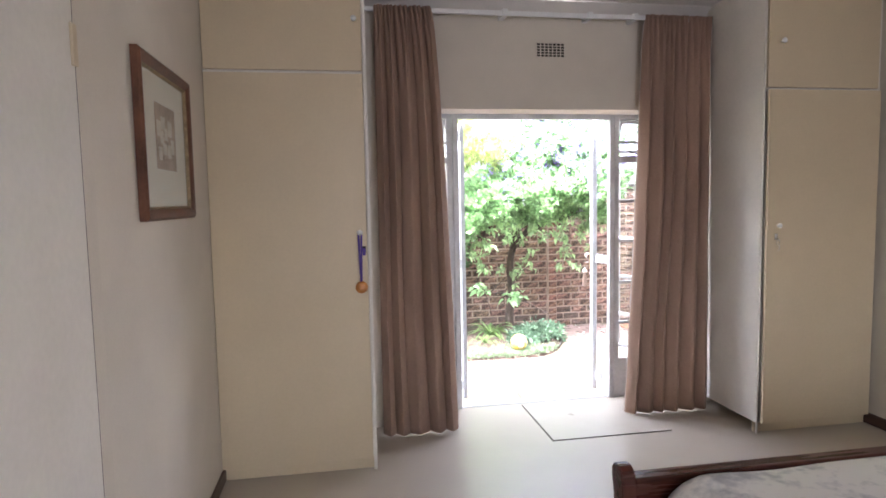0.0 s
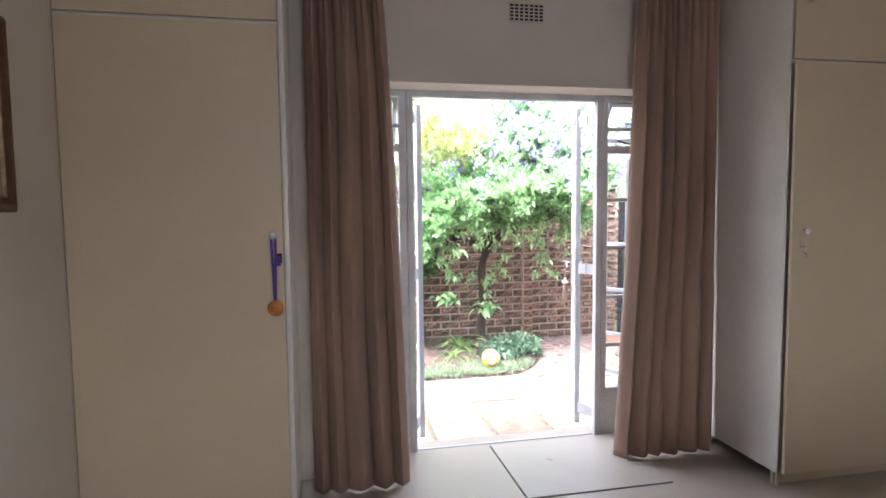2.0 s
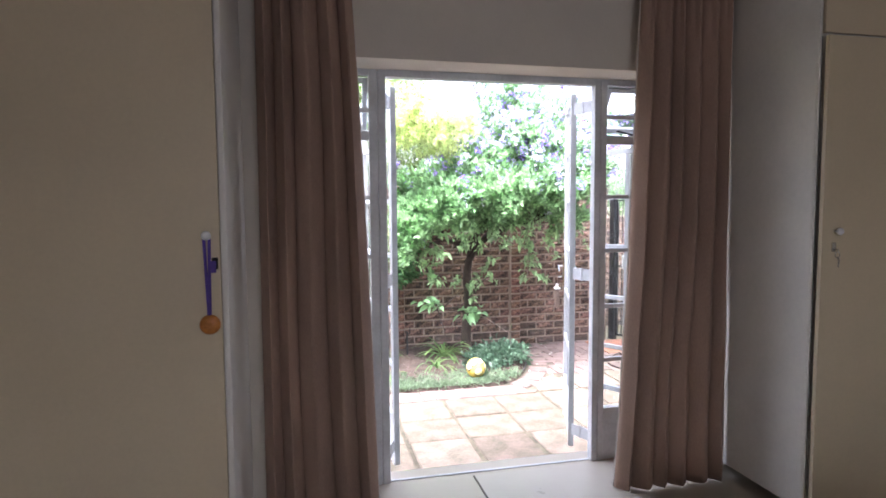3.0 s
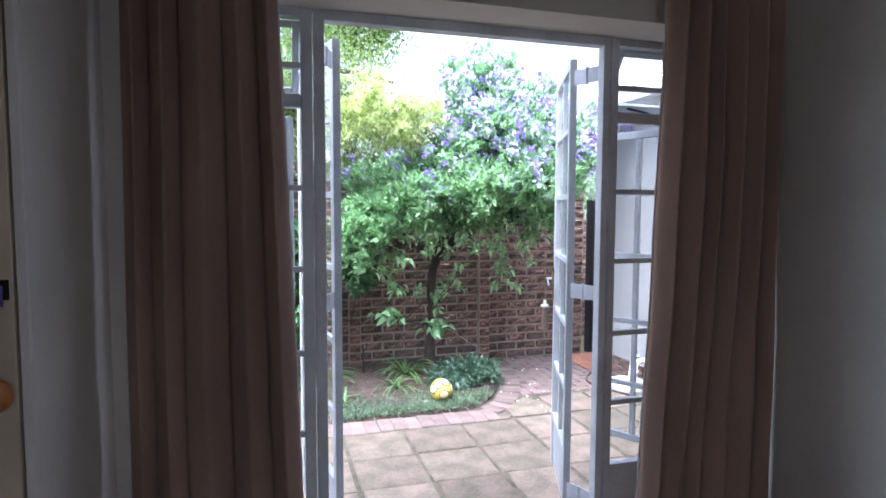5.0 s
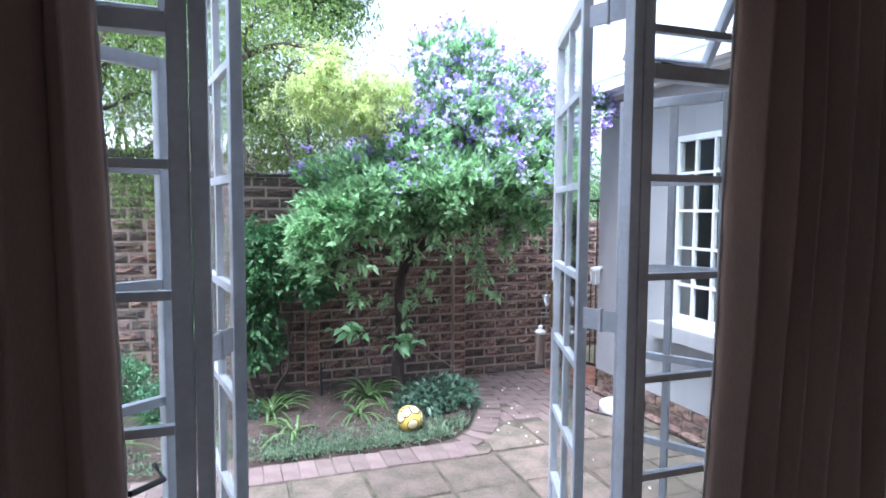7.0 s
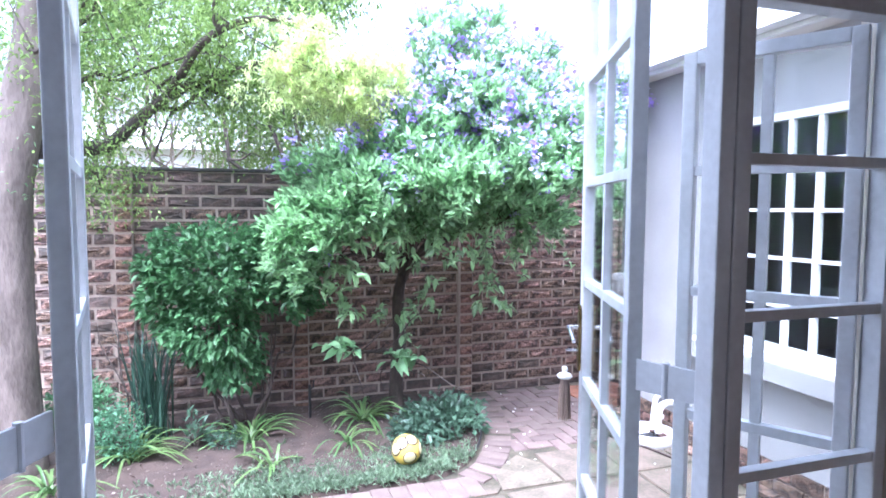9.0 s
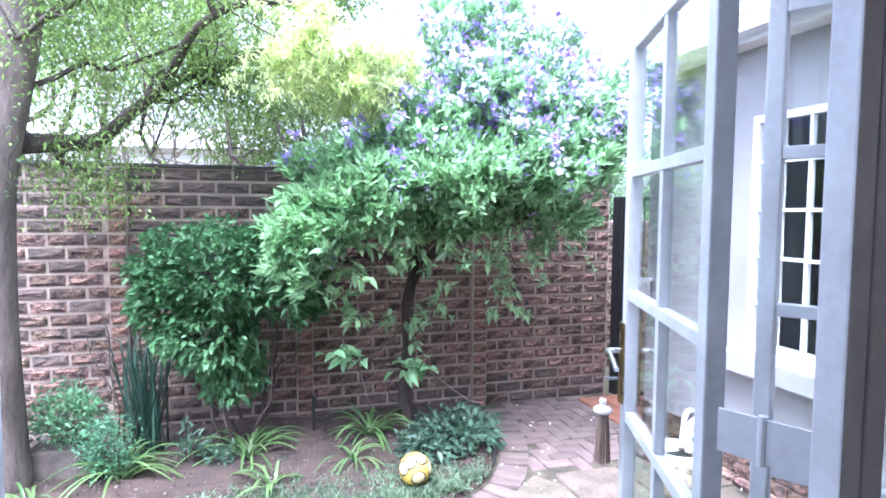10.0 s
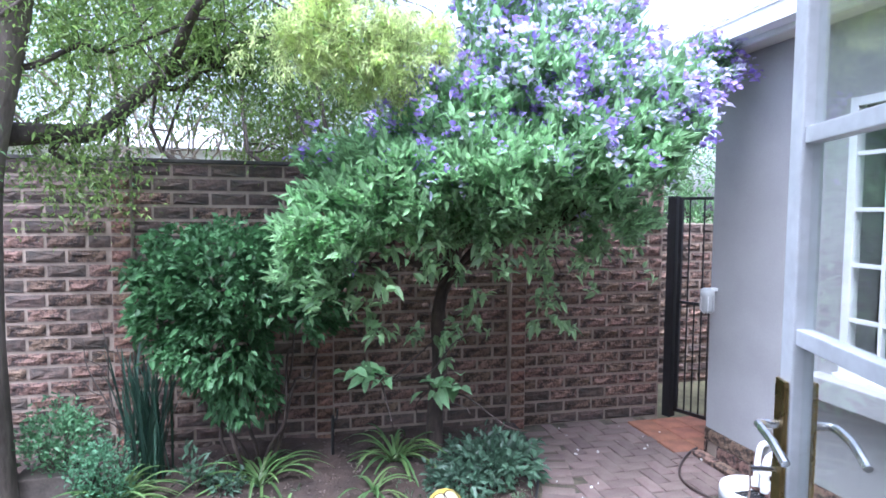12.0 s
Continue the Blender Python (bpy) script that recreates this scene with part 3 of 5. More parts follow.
tagged(part("duvet", duv, M_DUVET, None, "", True), "pale marbled cotton duvet spread on the bed", "duvet").matrix_world = pose(1.98, 3.8, 0)

# ---- steel frame of the garden doors ----
FY0, FY1 = 6.1, 6.145
frame_n = thing("door_frame", "grey painted steel frame with side lights", "door frame", (0, 0, 0), kind="structure")
for x0, x1 in ((1.82, 1.862), (1.866, 1.905), (3.035, 3.069), (3.072, 3.108)):
    part("mullion", boxes(((x0, FY0, 0.0), (x1, FY1, OZ)), bevel=0.004), M_STEEL, frame_n)
for x0, x1 in ((OX0, OX0 + 0.03), (OX1 - 0.03, OX1)):
    part("jamb", boxes(((x0, FY0, 0.0), (x1, FY1, OZ)), bevel=0.003), M_STEEL, frame_n)
part("head", boxes(((1.905, FY0 - 0.004, 2.075), (3.035, FY1 + 0.004, OZ))), M_STEEL, frame_n)
part("sill", boxes(((1.905, FY0 + 0.02, 0.001), (3.035, FY1 - 0.01, 0.006))), M_STEEL, frame_n)
BARS = (1.911, 1.48, 1.186, 0.876, 0.573)
for x0, x1 in ((OX0 + 0.03, 1.82), (3.108, OX1 - 0.03)):
    part("head", boxes(((x0, FY0, 2.08), (x1, FY1, OZ))), M_STEEL, frame_n)
    part("transom", boxes(((x0, FY0, 1.765), (x1, FY1, 1.81)), bevel=0.003), M_STEEL, frame_n)
    part("kick_panel", boxes(((x0, FY0 + 0.01, 0.0), (x1, FY1 - 0.01, 0.27))), M_STEEL, frame_n, "pale grey steel kick panel")
    part("kick_rail", boxes(((x0, FY0, 0.27), (x1, FY1, 0.30)), bevel=0.003), M_STEEL, frame_n)
    for z in BARS:
        part("bar", boxes(((x0, FY0 + 0.004, z - 0.011), (x1, FY0 + 0.028, z + 0.011)), bevel=0.002), M_STEEL, frame_n)


def glazed(name, at, rz, width, z0, z1, bars, label, category, kick=0.0, cols=2, stile=0.04, rx=0):
    """A steel sash in its own plane: x along it, z up, with stiles, rails, glazing bars and panes."""
    ob = new(name)
    ob.empty_display_size = 0.05
    ob.matrix_world = pose(*at, rx, 0, rz)
    tagged(ob, label, category, "", "structure")
    t = 0.016
    part("stile", boxes(((0, -t, z0), (stile, t, z1)), bevel=0.004), M_STEEL, ob)
    part("stile", boxes(((width - stile, -t, z0), (width, t, z1)), bevel=0.004), M_STEEL, ob)
    part("rail", boxes(((stile, -t, z1 - stile), (width - stile, t, z1)), bevel=0.003), M_STEEL, ob)
    low = z0 + (kick if kick else stile)
    part("rail", boxes(((stile, -t, low - 0.03), (width - stile, t, low)), bevel=0.003), M_STEEL, ob)
    if kick:
        part("kick_panel", boxes(((stile, -0.006, z0), (width - stile, 0.006, low - 0.03))), M_STEEL, ob)
    for z in bars:
        part("glazing_bar", boxes(((stile, -0.012, z - 0.012), (width - stile, 0.012, z + 0.012)), bevel=0.002), M_STEEL, ob)
    zs = [low] + [z for z in sorted(bars)] + [z1 - stile]
    xs = [stile + (width - 2 * stile) * i / cols for i in range(cols + 1)]
    for x in xs[1:-1]:
        for za, zb in zip(zs, zs[1:]):
            part("glazing_bar", boxes(((x - 0.011, -0.0105, za + 0.0125 * (za != low)), (x + 0.011, 0.0105, zb - 0.0125 * (zb != z1 - stile)))), M_STEEL, ob)
    for xa, xb in zip(xs, xs[1:]):
        for za, zb in zip(zs, zs[1:]):
            p = part("pane", boxes(((xa + 0.004, -0.002, za + 0.004), (xb - 0.004, 0.002, zb - 0.004))), M_GLASS, ob)
            p.visible_shadow = False
    return ob


LEAF = (0.573, 0.872, 1.168, 1.462, 1.76)
door_r = glazed("door_2", (2.995, 6.275, 0), 90 - 21.5, 0.57, 0.02, 2.06, LEAF, "grey steel glazed door leaf standing open outwards", "door", kick=0.28)
door_l = glazed("door_3", (1.965, 6.265, 0), 90 + 11, 0.56, 0.02, 2.06, LEAF, "grey steel glazed door leaf standing open outwards", "door", kick=0.28)
window_r = glazed("window_2", (3.455, 6.15, 0), 180 - 58, 0.37, 0.3, 1.765, (0.573, 0.876, 1.186, 1.48), "grey steel side casement standing open", "window", stile=0.032)
window_l = glazed("window_3", (1.495, 6.15, 0), 36, 0.37, 0.3, 1.765, (0.573, 0.876, 1.186, 1.48), "grey steel side casement slightly open", "window", stile=0.032)
fan_r = glazed("window_4", (3.13, 6.14, 2.075), 0, 0.325, -0.26, 0.0, (), "small grey steel top light propped open", "window", cols=1, stile=0.025, rx=32)
fan_l = glazed("window_5", (1.495, 6.14, 2.075), 0, 0.325, -0.26, 0.0, (), "small grey steel top light propped open", "window", cols=1, stile=0.025, rx=20)
for ob, x, a in ((fan_r, 0.16, 32), (fan_l, 0.16, 20)):
    b = bmesh.new()
    tube(b, [(x - 0.05, 0.0, -0.25), (x + 0.03, -0.06, -0.245), (x + 0.06, -0.12, -0.24)], 0.006, 6)
    part("stay", b, M_BLACK, ob, "black window stay")
b = bmesh.new()
tube(b, [(0.30, -0.02, 0.72), (0.29, -0.08, 0.70), (0.18, -0.13, 0.72)], 0.008, 6)
part("handle", b, M_PLASTIC, window_l, "dark casement handle")

# hinges that stand off from the frame
for ob, hx, sgn in ((door_r, 3.035, 1), (door_l, 1.905, -1)):
    inv = ob.matrix_world.inverted()
    for z in (0.13, 1.045, 1.975):
        b = bmesh.new()
        p0, p1 = inv @ Vector((hx + 0.01 * sgn, 6.15, z)), inv @ Vector((hx - 0.04 * sgn, 6.265, z))
        pm = (p0 + p1) / 2
        for a, c in ((p0, pm), (pm, p1)):
            d = (c - a).normalized()
            s = Vector((-d.y, d.x, 0)) * 0.003
            vs = [b.verts.new(q) for z2 in (-0.032, 0.032) for q in (a + s + Vector((0, 0, z2)), c + s + Vector((0, 0, z2)), c - s + Vector((0, 0, z2)), a - s + Vector((0, 0, z2)))]
            for f in ((0, 1, 2, 3), (7, 6, 5, 4), (0, 4, 5, 1), (1, 5, 6, 2), (2, 6, 7, 3), (3, 7, 4, 0)):
                b.faces.new([vs[q] for q in f])
        part("hinge", b, M_STEEL, ob)
        part("hinge_pin", lathe([(0.007, -0.036), (0.007, 0.036)], 10, Matrix.Translation(pm + Vector((0, 0, z - pm.z)))), M_STEEL, ob)


# lever handles and long plates on the open leaf
hz = 1.03
for side in (-1, 1):
    pl = part("handle_plate", boxes(((0.531, min(side * 0.017, side * 0.024), hz - 0.13), (0.566, max(side * 0.017, side * 0.024), hz + 0.07)), bevel=0.003), M_BRASS, door_r, "long brass handle plate")
    b = bmesh.new()
    tube(b, smooth_line([(0.548, side * 0.022, hz), (0.548, side * 0.05, hz), (0.53, side * 0.054, hz), (0.49, side * 0.054, hz - 0.006), (0.45, side * 0.052, hz - 0.022)], 5), 0.0065, 8)
    part("lever", b, M_CHROME, pl, "satin metal lever")
b = bmesh.new()
tube(b, [(0.548, 0.024, hz - 0.07), (0.548, 0.06, hz - 0.07)], 0.004, 6)
part("key", b, M_CHROME, door_r, "steel key in the lock")
dm = door_r.matrix_world
tp = dm @ Vector((0.548, 0.062, hz - 0.07))
tas = thing("key_tassel", "brown tassel with a white bead on the key", "tassel", tuple(tp))
b = bmesh.new()
tube(b, [(0, 0, 0.004), (0.003, 0, -0.03), (0, 0, -0.055)], 0.0015, 5)
part("cord", b, M_TASSEL, tas)
part("bead", lathe([(0.001, -0.05), (0.008, -0.052), (0.009, -0.06), (0.006, -0.068), (0.018, -0.072), (0.024, -0.08), (0.018, -0.087), (0.002, -0.088)], 16), M_BEAD, tas, "white glass bead", True)
b = bmesh.new()
for i in range(40):
    a = i * 2.399
    r = 0.016 * math.sqrt((i + 0.5) / 40)
    tube(b, [(r * 0.7 * math.cos(a), r * 0.7 * math.sin(a), -0.085), (r * math.cos(a), r * math.sin(a), -0.13), (1.25 * r * math.cos(a), 1.25 * r * math.sin(a), -0.21 - 0.004 * math.sin(i * 7))], 0.0022, 4)
part("skirt", b, M_TASSEL, tas, "brown thread skirt")

# ---- ground outside ----
G = -0.46
structure("ground", boxes(((-400, 6.2, G - 0.5), (400, 600, G - 0.06))), M_EARTH, "brown earth ground stretching away", "ground")


def bed_edge():
    """The curved outline of the flower bed, from the house side round to the wall."""
    return smooth_line([(-3.0, 9.0, 0), (1.5, 9.0, 0), (3.2, 8.97, 0), (3.62, 9.08, 0), (3.84, 9.32, 0), (3.99, 9.6, 0), (4.1, 9.9, 0), (4.2, 10.3, 0), (4.22, 10.72, 0)], 6)


EDGE = bed_edge()


def bed_limit(x):
    """The front of the bed at x."""
    for a, b in zip(EDGE, EDGE[1:]):
        if a.x <= x <= b.x:
            return a.y + (b.y - a.y) * (x - a.x) / max(1e-6, b.x - a.x)
    return 20.0


sb = bmesh.new()
cols = np.concatenate([np.linspace(-3.0, 1.0, 24), np.linspace(1.05, 4.21, 110)])
prev = None
for x in cols:
    y0 = min(bed_limit(x), 10.7)
    col = []
    for j in range(41):
        y = y0 + (10.72 - y0) * j / 40
        z = G + 0.012 + 0.03 * min(1, (y - y0) / 0.25) + 0.02 * noise.noise(Vector((x * 2, y * 2, 0))) + 0.014 * noise.noise(Vector((x * 9, y * 9, 3)))
        col.append(sb.verts.new((x, y, z if j else G - 0.03)))
    if prev:
        for j in range(40):
            sb.faces.new((prev[j], col[j], col[j + 1], prev[j + 1]))
    prev = col
structure("flower_bed", sb, M_SOIL, "brown garden soil littered with leaves", "soil", True)


def soil_z(x, y):
    return G + 0.03 + 0.02 * noise.noise(Vector((x * 2, y * 2, 0)))


eb = bmesh.new()
tube(eb, [(p.x, p.y, G + 0.035) for p in EDGE if p.x > 3.78], 0.009, 6)
tagged(part("bed_edging", eb, M_PLASTIC, None), "black plastic edging strip round the bed", "edging")

# ---- patio: slabs, a header course, and brick paving ----
structure("patio", boxes(((-3.0, 6.2, G - 0.06), (5.46, 10.72, G - 0.012))), M_JOINT, "mossy sand bed under the paving", "paving")
patio = bpy.data.objects["patio"]
rp = random.Random(11)


def worn_piece(name, w, d, h, seed, cut=0.008):
    """A paving piece with slightly uneven edges, its top at z = 0."""
    r = random.Random(seed)
    bm = bmesh.new()
    def ring(inset, z, jig):
        pts = []
        for sx, sy in ((-1, -1), (0, -1), (1, -1), (1, 0), (1, 1), (0, 1), (-1, 1), (-1, 0)):
            pts.append(bm.verts.new((sx * (w / 2 - inset) + r.uniform(-jig, jig), sy * (d / 2 - inset) + r.uniform(-jig, jig), z)))
        return pts
    a, b, c = ring(0.0, -h, 0.0), ring(0.0, -cut, 0.004), ring(cut, 0.0, 0.004)
    for p, q in ((a, b), (b, c)):
        for i in range(8):
            bm.faces.new((p[i], p[(i + 1) % 8], q[(i + 1) % 8], q[i]))
    bm.faces.new(c)
    me = bpy.data.meshes.new(name)
    bmesh.ops.recalc_face_normals(bm, faces=bm.faces)
    bm.to_mesh(me)
    bm.free()
    return me


def scatter_piece(name, me, material, parent, x, y, z, rz=0.0, tilt=0.0):
    ob = part_mesh(name, me, material, parent)
    ob.matrix_world = pose(x, y, z, rp.uniform(-tilt, tilt), rp.uniform(-tilt, tilt), rz)
    return ob


slab_me = [worn_piece("slab", 0.482, 0.468, 0.04, s) for s in range(6)]
SX, SY = 0.506, 0.49
for i in range(-6, 6):
    for j in range(5):
        x, y = 2.77 + SX * (i + 0.5), 8.675 - SY * (j + 0.5)
        if x < 5.3 and y > 6.4:
            scatter_piece("slab", rp.choice(slab_me), M_SLAB, patio, x, y, G + rp.uniform(-0.004, 0.004), rp.choice((0, 90, 180, 270)), 0.5)
head_me = [worn_piece("paver", 0.116, 0.275, 0.04, 20 + s, 0.005) for s in range(4)]
for i in range(-24, 10):
    x = 2.65 + 0.121 * i
    if x < 3.62:
        scatter_piece("paver", rp.choice(head_me), M_PAVER, patio, x, 8.83, G + rp.uniform(-0.003, 0.004), rp.choice((0, 180)), 0.6)
# border laid along the curve of the bed, then brick paving to the gate
pav_me = [worn_piece("paver", 0.212, 0.102, 0.04, 40 + s, 0.005) for s in range(5)]
along = [p for p in EDGE if p.x > 3.45]
run, last = 0.0, along[0]
for a, b in zip(along, along[1:]):
    run += (b - a).length
    if run > 0.105:
        run = 0.0
        d = (b - a).normalized()
        o = Vector((d.y, -d.x, 0))
        c = b + o * 0.135
        if c.y < 10.6:
            scatter_piece("paver", rp.choice(pav_me), M_PAVER, patio, c.x, c.y, G + rp.uniform(-0.003, 0.003), math.degrees(math.atan2(o.y, o.x)), 0.8)
# slabs trimmed to the curve of the border
def cut_slab(pts):
    bm = bmesh.new()
    low = [bm.verts.new((x, y, -0.04)) for x, y in pts]
    top = [bm.verts.new((x, y, 0.0)) for x, y in pts]
    bm.faces.new(top)
    for i in range(len(pts)):
        j = (i + 1) % len(pts)
        bm.faces.new((low[i], low[j], top[j], top[i]))
    bmesh.ops.recalc_face_normals(bm, faces=bm.faces)
    me = bpy.data.meshes.new("slab")
    bm.to_mesh(me)
    bm.free()
    return me


for pts in (((-0.2, -0.22), (0.24, -0.22), (0.24, 0.06), (0.12, 0.26), (-0.03, 0.14), (-0.16, 0.0)), ((-0.14, -0.06), (0.06, -0.06), (0.13, 0.02), (0.05, 0.06), (-0.08, 0.02))):
    first = len(pts) == 6
    scatter_piece("slab", cut_slab(pts), M_SLAB, patio, 3.99 if first else 3.68, 8.93 if first else 8.745, G, 0, 0.3)
for i in range(3):
    scatter_piece("slab", slab_me[i], M_SLAB, patio, 4.49 + SX * i * 0.98, 8.935, G + 0.002, 90 * i, 0.4)
CELL = 0.11
for cy in range(-2, 20):
    for cx in range(-2, 18):
        k = (cx - cy) % 4
        if k not in (0, 2):
            continue
        x, y = 3.7 + CELL * (cx + (1.0 if k == 0 else 0.5)), 8.72 + CELL * (cy + (0.5 if k == 0 else 0.0))
        near = min((Vector((x, y, 0)) - p).length for p in EDGE)
        if near < 0.25 or y < bed_limit(min(x, 4.21)) - 0.4 and x < 3.9 or x > 5.55 or y > 10.7 or y < 9.24 and x > 4.0 or y < 8.75 or (x > 5.28 and y > 9.98):
            continue
        if x < 4.22 and y > bed_limit(x):
            continue
        scatter_piece("paver", rp.choice(pav_me), M_PAVER, patio, x, y, G + rp.uniform(-0.004, 0.003), 0 if k == 0 else 90, 0.8)
tile_me = [worn_piece("tile", 0.225, 0.225, 0.04, 60 + s, 0.004) for s in range(3)]
for i in range(4):
    for j in range(3):
        x, y = 5.36 + 0.23 * i, 10.03 + 0.23 * j
        if x < 6.1:
            scatter_piece("tile", rp.choice(tile_me), M_ORANGE, patio, x, y, G + 0.004, 0, 0.4)

# ---- garden wall of rock-faced brick ----
BL, BH = 0.262, 0.1035
WTOP, WFACE = 1.69, 10.72


def rock_brick(name, w, h, d, seed):
    """A brick with a broken face towards -y, the face's middle proud; its back at y = 0."""
    r = random.Random(seed)
    bm = bmesh.new()
    a = [bm.verts.new((sx * w / 2, 0, sz * h / 2)) for sx, sz in ((-1, -1), (1, -1), (1, 1), (-1, 1))]
    b = [bm.verts.new((v.co.x, -d * 0.55, v.co.z)) for v in a]
    g = []
    for k in range(4):
        for i in range(2):
            fx, fz = (k - 1.5) / 1.5 * 0.78, (i - 0.5) * 1.0
            g.append(bm.verts.new((fx * w / 2 + r.uniform(-0.012, 0.012), -d - r.uniform(-0.006, 0.012), fz * h / 2 * 0.66 + r.uniform(-0.006, 0.006))))
    for i in range(4):
        bm.faces.new((a[i], a[(i + 1) % 4], b[(i + 1) % 4], b[i]))
    for k in range(3):
        bm.faces.new((g[2 * k], g[2 * k + 2], g[2 * k + 3], g[2 * k + 1]))
    bm.faces.new((b[0], b[1], g[6], g[4], g[2], g[0]))
    bm.faces.new((b[2], b[3], g[1], g[3], g[5], g[7]))
    bm.faces.new((b[3], b[0], g[0], g[1]))
    bm.faces.new((b[1], b[2], g[7], g[6]))
    me = bpy.data.meshes.new(name)
    bmesh.ops.recalc_face_normals(bm, faces=bm.faces)
    bm.to_mesh(me)
    bm.free()
    return me


BR = {}


def brick_mesh(w, kind=""):
    key = (round(w, 3), kind)
    if key not in BR:
        BR[key] = [rock_brick("brick", w, BH - 0.023, 0.008, 100 + 7 * len(BR) + s) for s in range(7 if w > 0.2 else 3)]
        for q in BR[key]:
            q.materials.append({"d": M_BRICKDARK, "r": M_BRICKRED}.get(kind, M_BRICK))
    return rb_rand.choice(BR[key])


rb_rand = random.Random(5)


def brick_panel(name, x0, x1, y, top, label):
    """A panel of wall with every brick of its face laid one by one."""
    wall = structure(name, boxes(((x0, y, G - 0.3), (x1, y + 0.2, top))), M_MORTAR, label, "wall")
    n = int(math.ceil((top - G) / BH))
    for j in range(n):
        z = top - BH * (j + 0.5)
        if z < G - 0.03:
            break
        x = x0 + (-0.131 if j % 2 else 0.0)
        while x < x1 - 0.02:
            a, b = max(x, x0), min(x + BL, x1)
            x += BL
            w = round((b - a - 0.02) / 0.02) * 0.02
            if w < 0.035:
                continue
            # dark bricks commoner in top and bottom courses and the left panels
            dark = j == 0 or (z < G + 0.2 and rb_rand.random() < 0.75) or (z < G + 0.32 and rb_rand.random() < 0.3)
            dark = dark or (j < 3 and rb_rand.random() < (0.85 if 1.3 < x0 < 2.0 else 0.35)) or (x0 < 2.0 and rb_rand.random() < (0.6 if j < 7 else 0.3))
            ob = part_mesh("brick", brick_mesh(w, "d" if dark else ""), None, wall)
            ob.matrix_world = pose((a + b) / 2, y - 0.001, z, 0, 180 if rb_rand.random() < 0.5 else 0, rb_rand.uniform(-0.4, 0.4))
    return wall


def pilaster(x, w, y, top):
    wall = structure("pilaster", boxes(((x - w / 2, y - 0.045, G - 0.3), (x + w / 2, y + 0.18, top))), M_MORTAR, "narrow brick pilaster in the garden wall", "pilaster")
    for j in range(int((top - G) / BH) + 1):
        z = top - BH * (j + 0.5)
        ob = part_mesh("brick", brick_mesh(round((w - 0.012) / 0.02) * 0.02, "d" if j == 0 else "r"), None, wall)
        ob.matrix_world = pose(x, y - 0.046, z, 0, 180 if rb_rand.random() < 0.5 else 0, 0)


# ---- garden gate, black steel ----
gate = thing("garden_gate", "black steel bar gate beside the garden wall", "gate", (5.70, 10.66, G))
gd = Vector((0.30, -0.72, 0)).normalized()
ga = math.degrees(math.atan2(gd.y, gd.x))
gate.matrix_world = pose(5.70, 10.66, G, 0, 0, ga)
part("post", boxes(((-0.05, -0.04, 0.0), (0.03, 0.04, 1.97)), bevel=0.004), M_BLACK, gate)
part("gate_frame", boxes(((0.045, -0.014, 0.06), (0.075, 0.014, 1.96)), ((0.735, -0.014, 0.06), (0.765, 0.014, 1.96)), ((0.075, -0.012, 0.06), (0.735, 0.012, 0.09)), ((0.075, -0.012, 1.03), (0.735, 0.012, 1.055)), ((0.075, -0.012, 1.935), (0.735, 0.012, 1.96))), M_BLACK, gate)
for i in range(9):
    x = 0.075 + 0.066 * (i + 1)
    b = bmesh.new()
    tube(b, [(x, 0, 0.085), (x, 0, 1.035)], 0.007, 6)
    part("bar", b, M_BLACK, gate)
    if i % 2 == 0:
        b = bmesh.new()
        tube(b, [(x, 0, 1.05), (x, 0, 1.94)], 0.007, 6)
        part("bar", b, M_BLACK, gate)
for z in (0.8, 1.75):
    part("hinge", boxes(((-0.07, -0.02, z), (-0.05, 0.02, z + 0.05))), M_BLACK, gate)

# ---- the rendered wing of the house ----
HX, HY = 5.46, 9.86
structure("house_wing_wall", boxes(((HX, 6.2, -0.25), (HX + 0.25, 7.28, 2.75)), ((HX, 8.76, -0.25), (HX + 0.25, HY, 2.75)), ((HX, 7.28, -0.25), (HX + 0.25, 8.76, 0.46)), ((HX, 7.28, 2.0), (HX + 0.25, 8.76, 2.75)), ((HX + 0.25, HY - 0.25, -0.25), (11.0, HY, 2.75))), M_GREYWALL, "smooth grey rendered house wall", "wall")
plinth = structure("house_plinth", boxes(((HX + 0.01, 6.2, G - 0.2), (11.0, HY - 0.01, -0.25))), M_MORTAR, "brick plinth under the grey house wall", "plinth")
pl_me = worn_piece("brick", 0.215, 0.09, 0.03, 300, 0.005)
for j in range(2):
    for i in range(16):
        y = HY - 0.02 - 0.228 * (i + 0.5) - (0.1 if j else 0)
        ob = part_mesh("brick", pl_me, M_BRICK, plinth)
        ob.matrix_world = pose(HX - 0.006, y, -0.30 - 0.103 * j, 0, -90, 0) @ pose(0, 0, 0, 0, 0, 90)
    for i in range(3):
        ob = part_mesh("brick", pl_me, M_BRICK, plinth)
        ob.matrix_world = pose(HX + 0.1 + 0.228 * i, HY + 0.006, -0.30 - 0.103 * j, -90, 0, 0)
for i in range(9):
    scatter_piece("brick", pl_me, M_BRICK, plinth, HX - 0.07, HY - 0.1 - 0.228 * i, G + 0.03, 90, 1.0)

hw = thing("window_6", "white multi-paned window in the grey wall", "window", (HX, 8.76, 0.46), kind="structure")
hwin = 1.48
fr = bmesh.new()
for a, b in (((-0.01, -0.05, 0.0), (0.05, 0.0, 1.54)), ((-0.01, -hwin, 0.0), (0.05, -hwin + 0.05, 1.54)), ((-0.01, -hwin + 0.05, 0.0), (0.05, -0.05, 0.05)), ((-0.01, -hwin + 0.05, 1.49), (0.05, -0.05, 1.54))):
    box(fr, a, b, 0.004)
part("window_frame", fr, M_WHITEPAINT, hw)
